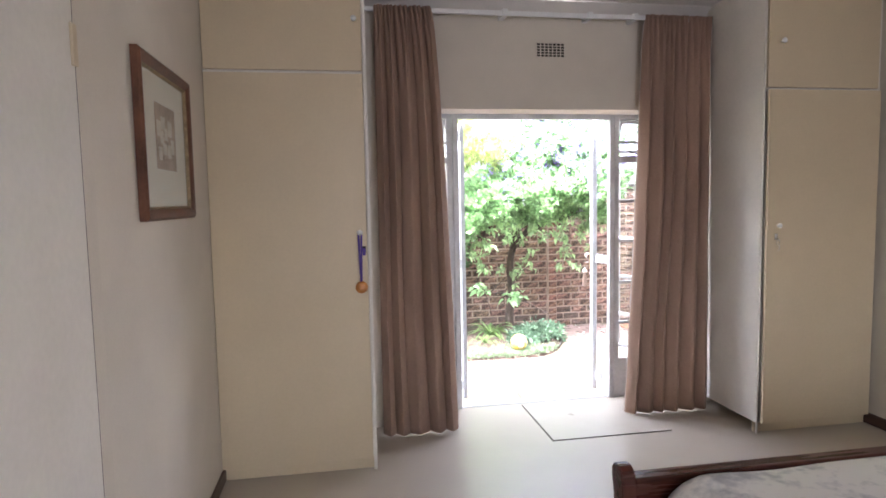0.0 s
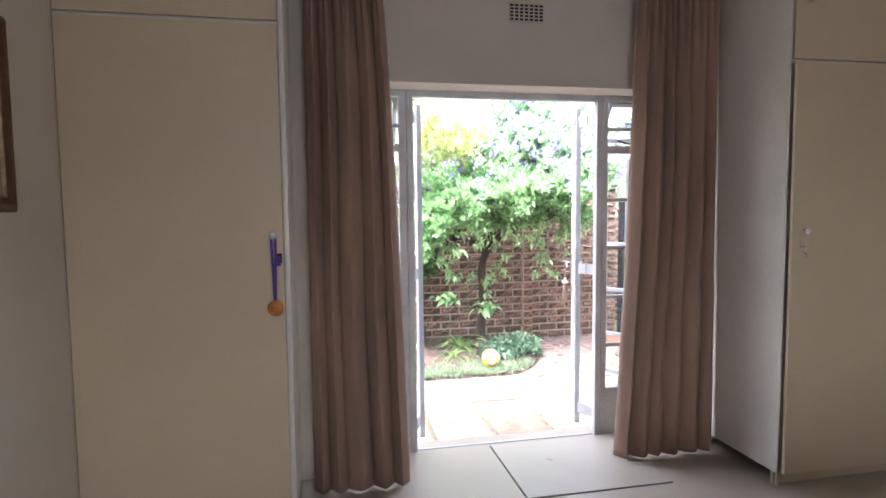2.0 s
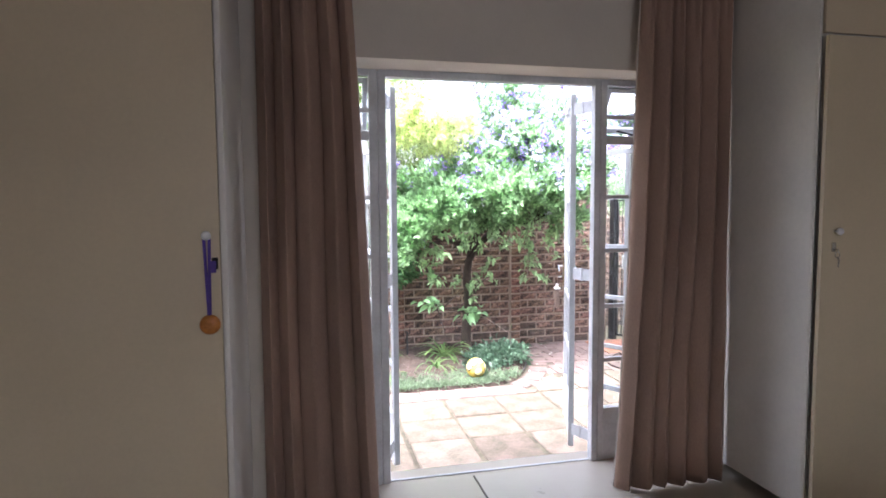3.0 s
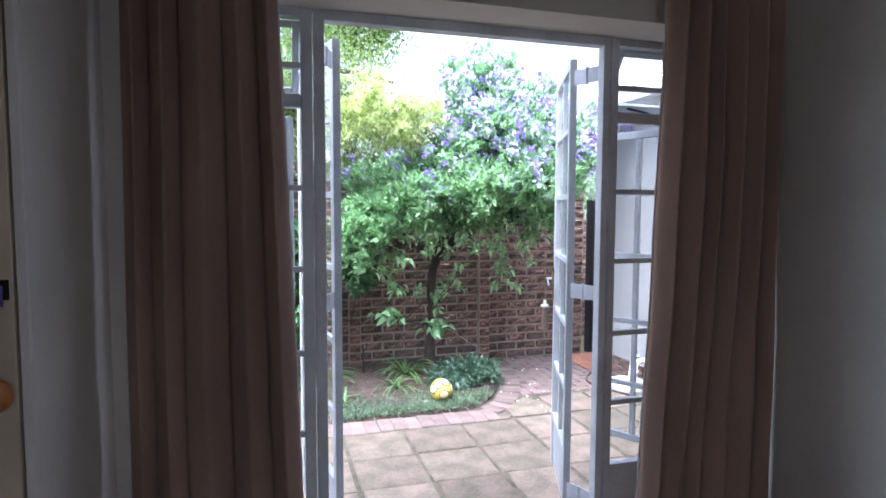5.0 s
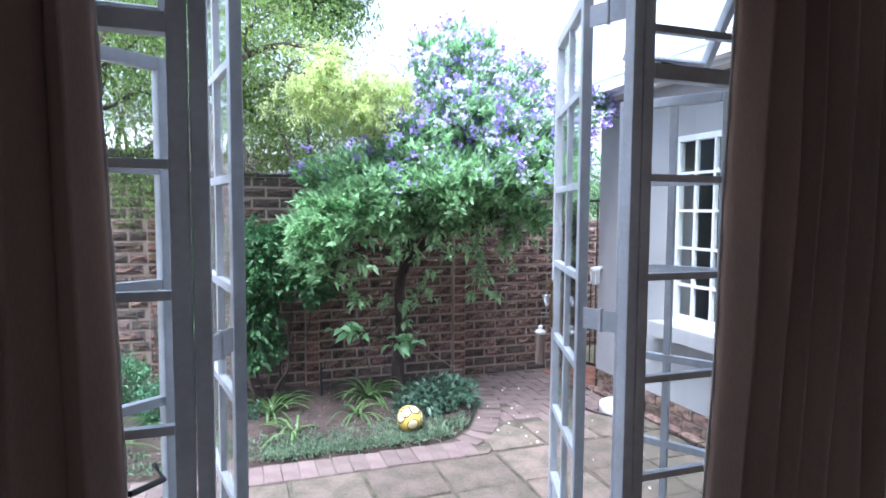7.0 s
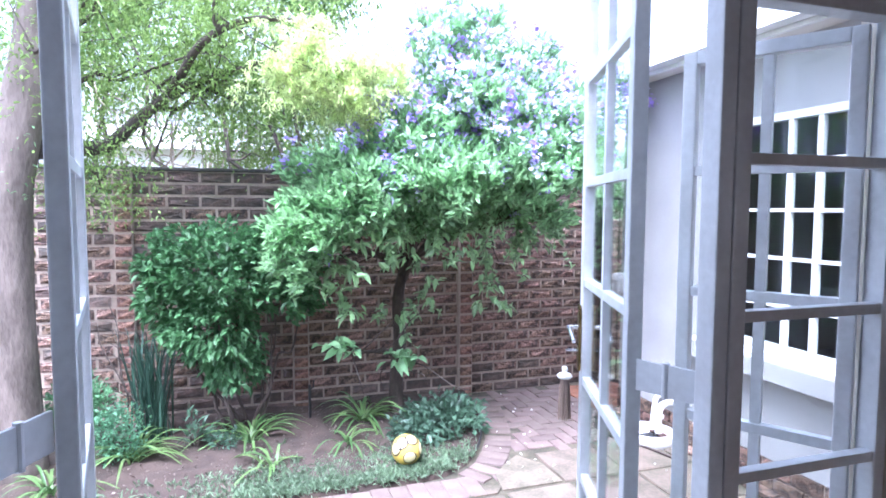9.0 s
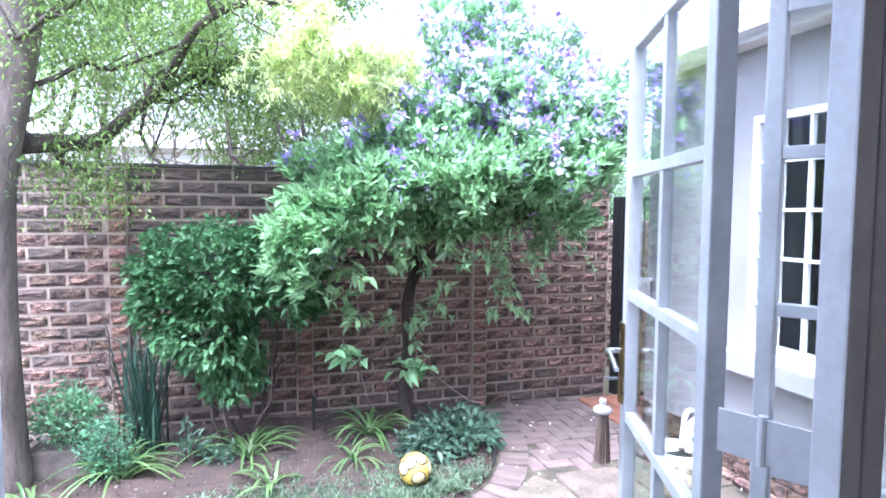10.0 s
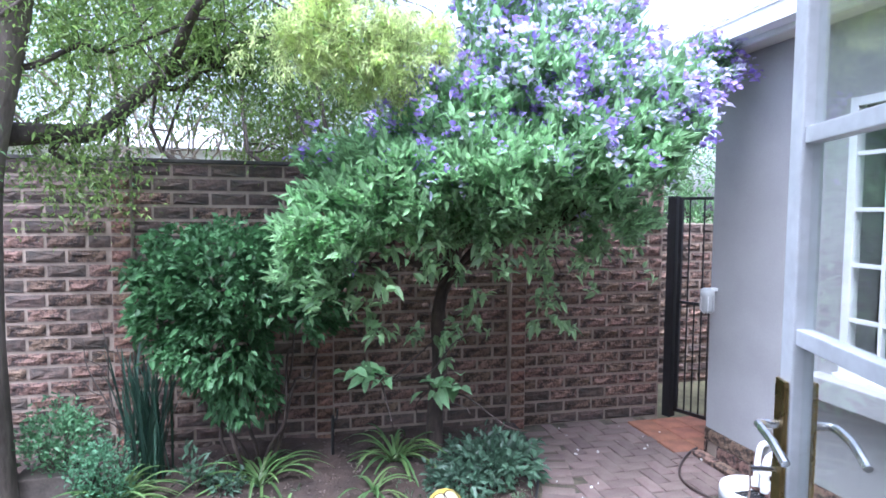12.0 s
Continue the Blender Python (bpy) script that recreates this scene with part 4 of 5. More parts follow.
part("window_sill", boxes(((-0.13, -hwin - 0.12, -0.16), (0.05, 0.14, -0.03)), bevel=0.008), M_GREYWALL, hw, "grey rendered sill")
part("sill_ledge", boxes(((-0.05, -hwin, -0.03), (0.05, 0.0, 0.0)), bevel=0.004), M_WHITEPAINT, hw)
for i in range(1, 7):
    y = -0.03 - (hwin - 0.06) * i / 7
    wdt = 0.018 if i in (3, 4) else 0.010
    part("glazing_bar", boxes(((-0.004, y - wdt, 0.05), (0.03, y + wdt, 1.49))), M_WHITEPAINT, hw)
for j in range(1, 5):
    z = 1.54 * j / 5
    part("glazing_bar", boxes(((-0.001, -hwin + 0.05, z - 0.011), (0.026, -0.05, z + 0.011))), M_WHITEPAINT, hw)
for i in range(7):
    for j in range(5):
        y1, y0 = -0.04 - (hwin - 0.06) * i / 7, -0.02 - (hwin - 0.06) * (i + 1) / 7
        p = part("pane", boxes(((0.010, y0, 1.54 * j / 5 + 0.02), (0.014, y1, 1.54 * (j + 1) / 5 - 0.02))), M_GLASS, hw)
        p.visible_shadow = False
# unseen room added behind the panes, its dimness put into the colour
structure("house_room", boxes(((8.2, 6.3, 0.0), (8.3, HY - 0.26, 2.6)), ((HX + 0.26, 6.3, -0.1), (8.2, HY - 0.26, 0.0)), ((HX + 0.26, 6.3, 2.6), (8.3, HY - 0.26, 2.7)), ((HX + 0.26, 6.2, 0.0), (8.3, 6.3, 2.6))), M_ROOM, "added room painted dim behind the window", "wall")

# roof edge: soffit, fascia, gutter, sheet
structure("soffit", boxes(((5.3, 6.2, 2.45), (HX, 9.95, 2.48))), M_CEIL, "white boarded soffit under the eaves", "soffit")
structure("fascia", boxes(((5.27, 6.2, 2.44), (5.3, 9.95, 2.60)), bevel=0.004), M_WHITEPAINT, "white painted fascia board", "fascia")
gut = thing("gutter", "white box gutter along the eaves", "gutter", (5.205, 6.2, 2.47), kind="structure")
part("gutter_channel", boxes(((-0.055, 0.0, 0.0), (0.055, 3.78, 0.008)), ((-0.055, 0.0, 0.008), (-0.048, 3.78, 0.11)), ((0.048, 0.0, 0.008), (0.055, 3.78, 0.11)), ((-0.062, 0.0, 0.105), (-0.04, 3.78, 0.118))), M_WHITEPAINT, gut)
rfb = bmesh.new()
n = 90
rows_r = []
for k in range(n + 1):
    y = 6.2 + 3.85 * k / n
    w = 0.012 * math.sin(k * math.pi * 0.66)
    rows_r.append((rfb.verts.new((5.2, y, 2.62 + w)), rfb.verts.new((8.7, y, 4.05 + w))))
for a, b in zip(rows_r, rows_r[1:]):
    rfb.faces.new((a[0], b[0], b[1], a[1]))
rf = structure("house_roof", rfb, M_ROOF, "pale corrugated roof sheet over the wing", "roof")
rf.modifiers.new("thickness", "SOLIDIFY").thickness = 0.02
structure("house_gable", boxes(((HX, HY - 0.05, 2.75), (8.4, HY, 2.76))), M_GREYWALL, "grey rendered gable strip", "wall")

# bulkhead lamp on the corner
lamp = thing("wall_lamp", "white caged bulkhead lamp on the grey wall", "wall lamp", (HX, HY - 0.06, 0.80))
part("bracket", boxes(((-0.10, -0.02, -0.012), (0.0, 0.02, 0.012)), bevel=0.004), M_WHITEPAINT, lamp)
part("lens", lathe([(0.03, -0.17), (0.045, -0.15), (0.047, -0.05), (0.05, -0.045), (0.05, 0.0), (0.02, 0.012)], 20, pose(-0.075, 0, 0)), M_LENS, lamp, "frosted glass lens", True)
for i in range(6):
    a = i * math.tau / 6
    b = bmesh.new()
    tube(b, [(-0.075 + 0.05 * math.cos(a), 0.05 * math.sin(a), -0.045), (-0.075 + 0.051 * math.cos(a), 0.051 * math.sin(a), -0.15), (-0.075 + 0.02 * math.cos(a), 0.02 * math.sin(a), -0.178)], 0.003, 5)
    part("cage_wire", b, M_WHITEPAINT, lamp)

# hose, and the white drain with its pipe by the plinth
b = bmesh.new()
tube(b, smooth_line([(5.44, 9.93, G + 0.012), (5.32, 9.86, G + 0.012), (5.1, 9.66, G + 0.012), (4.98, 9.45, G + 0.012), (5.0, 9.22, G + 0.012), (5.12, 8.98, G + 0.012), (5.2, 8.7, G + 0.012)], 6), 0.010, 7)
tagged(part("garden_hose", b, M_HOSE, None, "", True), "dark garden hose lying on the paving", "hose")
drain = thing("drain_gully", "white painted drain gully beside the brick plinth", "drain", (5.26, 9.14, G))
part("basin", lathe([(0.0, 0.012), (0.13, 0.012), (0.15, 0.03), (0.16, 0.075), (0.175, 0.085), (0.195, 0.08), (0.2, 0.06), (0.2, -0.02)], 32), M_WHITEPAINT, drain, "round white cement basin", True)
part("grate", boxes(*[((-0.08, -0.075 + 0.03 * i, 0.0125), (0.08, -0.062 + 0.03 * i, 0.022)) for i in range(6)]), M_BLACK, drain, "dark drain grate")
wp = thing("waste_pipe", "white plastic waste pipe bent into the drain", "pipe", (5.46, 9.12, -0.17))
b = bmesh.new()
tube(b, smooth_line([(0.0, 0, 0.0), (-0.07, 0, 0.0), (-0.12, 0, -0.03), (-0.135, 0, -0.10), (-0.135, 0, -0.235)], 5), 0.026, 14)
part("pipe", b, M_WHITEPAINT, wp, "", True)
b = bmesh.new()
tube(b, smooth_line([(0.0, 0.13, 0.02), (-0.05, 0.13, 0.015), (-0.09, 0.11, -0.04), (-0.15, 0.06, -0.22)], 5), 0.02, 12)
part("side_pipe", b, M_WHITEPAINT, wp, "", True)
part("collar", lathe([(0.032, -0.012), (0.04, -0.012), (0.04, 0.012), (0.032, 0.012)], 18, pose(-0.135, 0, -0.10)), M_WHITEPAINT, wp)

# ---- plants ----
def limb(bm, a, b, r0, r1, rng, bend=0.12, n=5):
    """A crooked limb from a to b."""
    a, b = Vector(a), Vector(b)
    L = (b - a).length
    pts = [a]
    for i in range(1, n):
        t = i / n
        pts.append(a.lerp(b, t) + Vector(rng.normal(size=3)) * L * bend * 0.5)
    pts.append(b)
    pts = smooth_line(pts, 3)
    tube(bm, pts, [r0 + (r1 - r0) * i / (len(pts) - 1) for i in range(len(pts))], 7)
    return pts


# the flowering shrub-tree against the wall
rng = np.random.default_rng(21)
ft = thing("flowering_tree", "small tree with purple blossoms against the brick wall", "tree", (3.45, 10.28, G))
b = bmesh.new()
tube(b, [Vector(p) for p in smooth_line([(0, 0, -0.05), (0.0, 0.01, 0.3), (0.03, 0.0, 0.7), (0.02, 0.02, 1.05), (0.1, 0.0, 1.45)], 4)], [0.085, 0.074, 0.068, 0.063, 0.061, 0.06, 0.058, 0.057, 0.056, 0.055, 0.054, 0.052, 0.05, 0.047, 0.044, 0.04, 0.036], 10)
part("trunk", b, M_TRUNK, ft, "", True)
b = bmesh.new()
for tx, ty, tz in ((-0.7, -0.6, 1.75), (-0.3, -0.7, 2.2), (0.3, -0.5, 2.9), (0.8, -0.8, 2.5), (1.1, -0.95, 2.3), (0.45, -0.3, 3.3), (-0.85, -0.6, 1.5), (1.6, -0.75, 2.75), (0.2, -0.8, 1.95), (0.8, -0.8, 1.85), (-0.5, -0.4, 0.75), (0.0, -0.32, 0.62)):
    start = (0.02 + 0.05 * rng.random(), 0.0, rng.uniform(1.2, 1.45) if tz > 1.2 else tz - 0.2)
    pts = limb(b, start, (tx, ty, tz), 0.024, 0.007, rng, 0.07)
    for q in pts[5::3]:
        limb(b, q, q + Vector(rng.normal(size=3)) * 0.28 + Vector((0, 0, 0.12)), 0.008, 0.003, rng, n=3)
part("branchwork", b, M_TRUNK, ft, "", True)
# crown: overlapping lumps of leafy tufts
lumps = [((-0.78, -0.62, 1.72), (0.34, 0.34, 0.25), 250), ((-0.93, -0.66, 1.46), (0.2, 0.22, 0.22), 70), ((-0.36, -0.7, 1.98), (0.44, 0.42, 0.28), 330), ((0.15, -0.85, 2.02), (0.46, 0.42, 0.27), 360),
         ((0.73, -0.95, 2.12), (0.5, 0.42, 0.3), 400), ((1.02, -0.95, 2.32), (0.34, 0.36, 0.36), 240), ((0.05, -0.6, 2.36), (0.5, 0.42, 0.3), 300), ((0.62, -0.7, 2.6), (0.6, 0.42, 0.34), 270),
         ((0.31, -0.45, 2.95), (0.38, 0.32, 0.3), 95), ((0.9, -0.6, 2.95), (0.46, 0.34, 0.26), 85), ((0.47, -0.35, 3.28), (0.46, 0.3, 0.24), 90), ((1.62, -0.75, 2.76), (0.24, 0.18, 0.16), 50), ((1.32, -0.85, 2.6), (0.26, 0.22, 0.2), 70),
         # last three lumps are added unseen behind the crown to shade the wall
         ((0.95, -0.8, 1.8), (0.3, 0.28, 0.16), 60), ((-0.05, -0.6, 1.74), (0.5, 0.35, 0.13), 130), ((0.5, -0.5, 1.8), (0.5, 0.3, 0.12), 110), ((-0.3, -0.1, 2.1), (0.7, 0.3, 0.3), 260), ((0.6, -0.2, 2.3), (0.9, 0.35, 0.45), 420), ((0.5, -0.1, 2.8), (0.6, 0.25, 0.35), 120)]
tufts = np.concatenate([blob_points(rng, k, c, r, 0.45) for c, r, k in lumps])
pos = clumps(rng, tufts, 0.026, 13, 0.8)
leaves("crown", pos, 0.074, L_CROWN, ft, 1, up=0.55, out_from=(0.4, 0.1, 1.4), slim=0.38, droop=0.05, label="fresh green leaves")
hang = np.concatenate([np.array([(x, y, z)]) + rng.normal(size=(k, 3)) * (0.07, 0.06, 0.09) for x, y, z, k in ((-0.6, -0.5, 1.4, 10), (-0.5, -0.4, 1.15, 6), (0.16, -0.3, 1.35, 6), (0.13, -0.3, 1.05, 4), (-0.1, -0.6, 1.6, 9), (0.45, -0.55, 1.62, 9), (0.7, -0.4, 1.3, 8), (0.72, -0.4, 1.05, 4), (0.95, -0.6, 1.55, 10), (-0.25, -0.3, 1.0, 4), (1.2, -0.7, 1.62, 7), (-0.4, -0.75, 1.62, 8), (-0.15, -0.8, 1.52, 7), (0.2, -0.85, 1.6, 9), (0.5, -0.85, 1.66, 9), (0.8, -0.8, 1.6, 8), (0.02, -0.35, 0.95, 5))])
leaves("hanging_foliage", clumps(rng, hang, 0.028, 8, 0.8), 0.078, L_CROWN, ft, 2, up=-0.2, slim=0.48, label="hanging leafy sprigs")
low = np.concatenate([np.array([(x, y, z)]) + rng.normal(size=(11, 3)) * (0.045, 0.04, 0.025) for x, y, z in ((-0.57, -0.4, 0.76), (-0.46, -0.4, 0.74), (-0.07, -0.3, 0.6), (0.05, -0.32, 0.63))])
leaves("low_foliage", low, 0.12, L_CROWN, ft, 3, up=0.2, slim=0.6, droop=0.3, label="large bright green low leaves")
high = tufts[rng.random(len(tufts)) < np.clip((tufts[:, 2] - 1.75) / 0.6, 0.06, 1.0)]
pick = high[rng.random(len(high)) < np.clip((high[:, 2] - 1.8) / 1.9, 0.03, 0.45)]
pick = pick + 0.06 * (pick - np.array([0.4, -0.1, 1.9])) + rng.normal(size=pick.shape) * 0.04
leaves("blossoms", clumps(rng, pick, 0.032, 9, 0.8), 0.042, P_PURPLE, ft, 4, up=0.3, out_from=(0.4, -0.1, 1.9), slim=0.8, label="purple blossoms")
# lilac petals, commoner upwards; their paleness partly paints the top's white highlights
pick = high[rng.random(len(high)) < np.clip((high[:, 2] - 2.0) / 1.4, 0.02, 0.45)]
pick = pick + 0.06 * (pick - np.array([0.4, -0.1, 1.9]))
leaves("pale_blossoms", clumps(rng, pick, 0.036, 9, 0.8), 0.046, P_LILAC, ft, 5, up=0.3, out_from=(0.4, -0.1, 1.9), slim=0.8, label="pale lilac blossoms, commoner towards the top")

# the dense dark-green shrub
rng = np.random.default_rng(33)
sh = thing("green_shrub", "dense rounded dark-green shrub in the flower bed", "shrub", (2.15, 10.22, G))
b = bmesh.new()
for i in range(7):
    a = i * 0.9
    limb(b, (0.07 * math.cos(a), 0.06 * math.sin(a), -0.03), (0.45 * math.cos(a), 0.2 * math.sin(a), 0.9 + 0.1 * (i % 3)), 0.016, 0.006, rng)
part("woody_base", b, M_TRUNK, sh, "", True)
lumps = [((-0.13, -0.1, 1.4), (0.58, 0.36, 0.33), 560), ((0.3, -0.14, 1.52), (0.32, 0.28, 0.22), 180), ((-0.2, -0.1, 0.9), (0.37, 0.3, 0.25), 200), ((-0.05, -0.06, 0.6), (0.22, 0.2, 0.18), 70), ((-0.52, -0.12, 1.13), (0.2, 0.2, 0.16), 80), ((0.38, -0.2, 1.25), (0.26, 0.22, 0.26), 130)]
tufts = np.concatenate([blob_points(rng, k, c, r, 0.6) for c, r, k in lumps])
leaves("crown", clumps(rng, tufts, 0.035, 11, 0.8), 0.062, L_SHRUB, sh, 6, up=0.1, out_from=(-0.1, 0.15, 0.9), slim=0.55, droop=0.3)


def strap_plant(at, seed, n, length, material, label, stiff=0.08, width=0.013, name="strap_leaf_plant", spread=0.02):
    """A clump of long arching leaves."""
    r = np.random.default_rng(seed)
    ob = thing(name, label, "plant", at)
    for i in range(n):
        a = r.uniform(0, math.tau)
        L = length * r.uniform(0.6, 1.15)
        lean = r.uniform(0.5, 1.05) * (1 - stiff)
        bm = bmesh.new()
        foot = Vector((r.normal() * spread, r.normal() * spread, 0))
        prev = None
        side = Vector((-math.sin(a), math.cos(a), 0))
        m = 9
        for k in range(m + 1):
            t = k / m
            rr = L * (lean * t + 0.35 * lean * t * t)
            z = L * (t * (1 - 0.25 * lean) - (1.15 * lean) * t ** 2.4)
            w = width * (0.55 + 0.9 * t) * (1 - t) ** 0.55 + 0.0008
            p = foot + Vector((math.cos(a) * rr, math.sin(a) * rr, max(z, -0.01) - 0.01))
            row = (bm.verts.new(p - side * w), bm.verts.new(p - Vector((0, 0, w * 0.5))), bm.verts.new(p + side * w))
            if prev:
                bm.faces.new((prev[0], prev[1], row[1], row[0]))
                bm.faces.new((prev[1], prev[2], row[2], row[1]))
            prev = row
        part("leaf", bm, material, ob, "", True)
    return ob


for k, (x, y, n, L, lab) in enumerate(((3.12, 10.15, 28, 0.52, "arching strap-leaved clump beside the trunk"), (2.22, 10.0, 24, 0.52, "arching strap-leaved clump on the soil"), (1.42, 9.8, 24, 0.5, "arching strap-leaved clump at the bed's edge"), (2.92, 9.7, 9, 0.36, "small strap-leaved clump on brown soil"), (2.35, 9.45, 9, 0.36, "small strap-leaved clump on the soil"), (1.0, 9.45, 12, 0.42, "arching strap-leaved clump near the tree"))):
    strap_plant((x, y, soil_z(x, y)), 50 + k, int(n * 1.6), L, L_STRAP, lab)
strap_plant((1.5, 10.25, soil_z(1.5, 10.25)), 70, 90, 1.0, L_REED, "tall dark upright reed clump against the wall", 0.83, 0.011, "reed_plant", 0.06)


def low_plant(at, seed, radii, n, size, material, label, cat="plant", name="low_plant", slim=0.5):
    r = np.random.default_rng(seed)
    ob = thing(name, label, cat, at)
    b = bmesh.new()
    for i in range(6):
        a = i * 1.05
        limb(b, (0.02 * math.cos(a), 0.02 * math.sin(a), -0.03), (radii[0] * 0.5 * math.cos(a), radii[1] * 0.5 * math.sin(a), radii[2] * 1.1), 0.006, 0.003, r, n=3)
    part("woody_base", b, M_BARK, ob)
    t = blob_points(r, n, (0, 0, radii[2]), radii, 0.4)
    leaves("foliage", clumps(r, t, 0.04, 6, 0.8), size, material, ob, seed, up=0.4, out_from=(0, 0, 0), slim=slim)
    return ob


low_plant((3.75, 9.85, soil_z(3.75, 9.85)), 81, (0.34, 0.36, 0.09), 190, 0.07, L_GREY, "silvery-green leafy ground plant beside the trunk")
low_plant((3.45, 9.62, soil_z(3.45, 9.62)), 82, (0.24, 0.2, 0.06), 80, 0.055, L_GREY, "silvery-green leafy ground plant behind the ball")
low_plant((2.0, 9.9, soil_z(2.0, 9.9)), 83, (0.12, 0.1, 0.06), 24, 0.045, L_GREY, "silvery-green seedling on the soil")
low_plant((1.82, 9.95, soil_z(1.82, 9.95)), 84, (0.09, 0.09, 0.17), 12, 0.09, L_GREY, "pale young plant beside the reeds", slim=0.3)
stems = thing("bare_stems", "thin bare grey stems leaning beside the reeds", "plant", (1.42, 10.2, soil_z(1.42, 10.2)))
r_st = np.random.default_rng(88)
for ex, ey, ez in ((-0.28, 0.0, 0.95), (-0.2, 0.05, 1.05), (-0.1, 0.02, 0.9), (-0.36, 0.05, 0.62)):
    b = bmesh.new()
    for q in limb(b, (0.02 * r_st.normal(), 0.02 * r_st.normal(), -0.03), (ex, ey, ez), 0.009, 0.003, r_st, 0.06)[6::4]:
        limb(b, q, q + Vector((-0.16 * r_st.random(), 0.03 * r_st.normal(), 0.05 + 0.06 * r_st.random())), 0.004, 0.002, r_st, n=3)
    part("stem", b, M_BARK, stems, "", True)
pot = thing("plant_pot", "dark square pot at the foot of the wall", "plant pot", (1.03, 10.02, soil_z(1.03, 10.02)))
part("pot", boxes(((-0.2, -0.12, -0.02), (0.2, 0.12, 0.2)), bevel=0.01), M_TERRA, pot)
low_plant((1.04, 10.0, soil_z(1.04, 10.0) + 0.19), 85, (0.2, 0.18, 0.21), 280, 0.034, L_BUSH, "light-green rounded bush in the pot", "bush", "small_bush")
low_plant((1.32, 9.85, soil_z(1.32, 9.85)), 86, (0.16, 0.15, 0.2), 220, 0.032, L_BUSH, "light-green rounded bush on the soil", "bush", "small_bush")

# ground cover and litter
rng = np.random.default_rng(90)
gx = np.concatenate([rng.uniform(0.6, 3.8, 240), rng.normal(2.5, 0.28, 420), rng.normal(3.3, 0.28, 420)])
gx = gx[gx < 3.85]
gy = np.array([min(bed_limit(x), 10.6) for x in gx]) + 0.03 + np.abs(rng.normal(size=len(gx))) * 0.22
keep = gy < 10.6
gp = np.stack([gx[keep], gy[keep], np.full(keep.sum(), G + 0.035)], axis=1)
tagged(leaves("ground_cover", clumps(rng, gp, 0.03, 9, 1.0) * np.array([1, 1, 0]) + np.array([0, 0, G + 0.03]), 0.05, L_MAT, None, 7, up=1.3, slim=0.2), "low silvery ground cover along the bed's edge", "ground cover", "", "stuff")
lx = rng.uniform(0, 4.1, 1500)
ly = rng.uniform(9.0, 10.6, 1500)
ok = np.array([y > bed_limit(x) for x, y in zip(lx, ly)])
tagged(leaves("leaf_litter", np.stack([lx[ok], ly[ok], np.full(ok.sum(), G + 0.05)], axis=1), 0.026, M_BARKMID, None, 8, up=0.0, slim=0.5), "scattered dry leaves on the soil", "leaf litter", "", "stuff")
px = rng.uniform(3.9, 5.4, 60)
py = rng.uniform(7.5, 10.6, 60)
tagged(leaves("fallen_petals", np.stack([px, py, np.full(60, G + 0.012)], axis=1), 0.03, M_MOUNT, None, 9, up=0.0, slim=0.6), "fallen pale petals on the paving", "petals", "", "stuff")

# the ball
ball = thing("football", "scuffed yellow and white football on the soil", "ball", (3.262, 9.2, G + 0.145))
bm = bmesh.new()
bmesh.ops.create_icosphere(bm, subdivisions=4, radius=0.105)
part("shell", bm, M_BALL, ball, "", True)
for d in ((0.25, -0.45, 0.85), (-0.85, -0.4, 0.3), (0.9, -0.4, 0.15), (0.0, -0.95, -0.2), (-0.3, 0.6, 0.7), (-0.5, -0.55, 0.75)):
    dv = Vector(d).normalized()
    q = dv.to_track_quat("Z", "Y").to_matrix().to_4x4()
    prof = [(0.1065 * math.sin(a), 0.1065 * math.cos(a)) for a in (0.41, 0.3, 0.18, 0.06)]
    part("patch", lathe(prof, 20, q), M_BALLWHITE, ball, "pale rounded patch", True)
    seam = [(0.107 * math.sin(a), 0.107 * math.cos(a)) for a in (0.47, 0.44, 0.41)]
    part("seam", lathe(seam, 20, q), M_HOSE, ball, "dark seam round the patch", True)

# a short iron stake
b = bmesh.new()
tube(b, [(0, 0, -0.05), (0.0, 0, 0.3)], 0.012, 6)
tube(b, [(0.0, 0, 0.26), (0.03, 0.0, 0.28), (0.035, 0, 0.34)], 0.007, 6)
st = part("garden_stake", b, M_PLASTIC, None)
st.location = (2.70, 10.33, soil_z(2.7, 10.33))
tagged(st, "short dark iron stake standing in the soil", "stake")

# ---- the big tree at the left of the bed ----
rng = np.random.default_rng(44)
bt = thing("large_tree", "large grey-barked tree leaning over the wall", "tree", (0.70, 9.85, G))
b = bmesh.new()
line = smooth_line([(0, 0, -0.1), (-0.01, 0.0, 0.7), (0.0, 0.0, 1.4), (0.03, 0.0, 2.0), (0.13, 0.0, 2.5), (0.22, 0.02, 3.0), (0.25, 0.1, 3.6)], 4)
tube(b, line, [0.2 - 0.03 * min(1.0, i / 6) - 0.0022 * i for i in range(len(line))], 14)
part("trunk", b, M_BARKMID, bt, "", True)
b = bmesh.new()
main = smooth_line([(0.0, 0.02, 2.2), (0.2, 0.15, 2.24), (0.36, 0.25, 2.26), (0.55, 0.35, 2.3), (0.75, 0.4, 2.5), (0.96, 0.45, 2.7), (1.25, 0.4, 2.84), (1.56, 0.35, 2.95), (2.0, 0.25, 3.1)], 4)
tube(b, main, [0.075 - 0.0018 * i for i in range(len(main))], 10)
fore = smooth_line([(0.95, 0.44, 2.69), (1.08, 0.1, 2.79), (1.25, -0.2, 2.96), (1.5, -0.35, 3.08), (1.8, -0.42, 3.1), (2.15, -0.45, 3.02)], 4)
tube(b, fore, [0.04 - 0.0014 * i for i in range(len(fore))], 8)
twigs = []
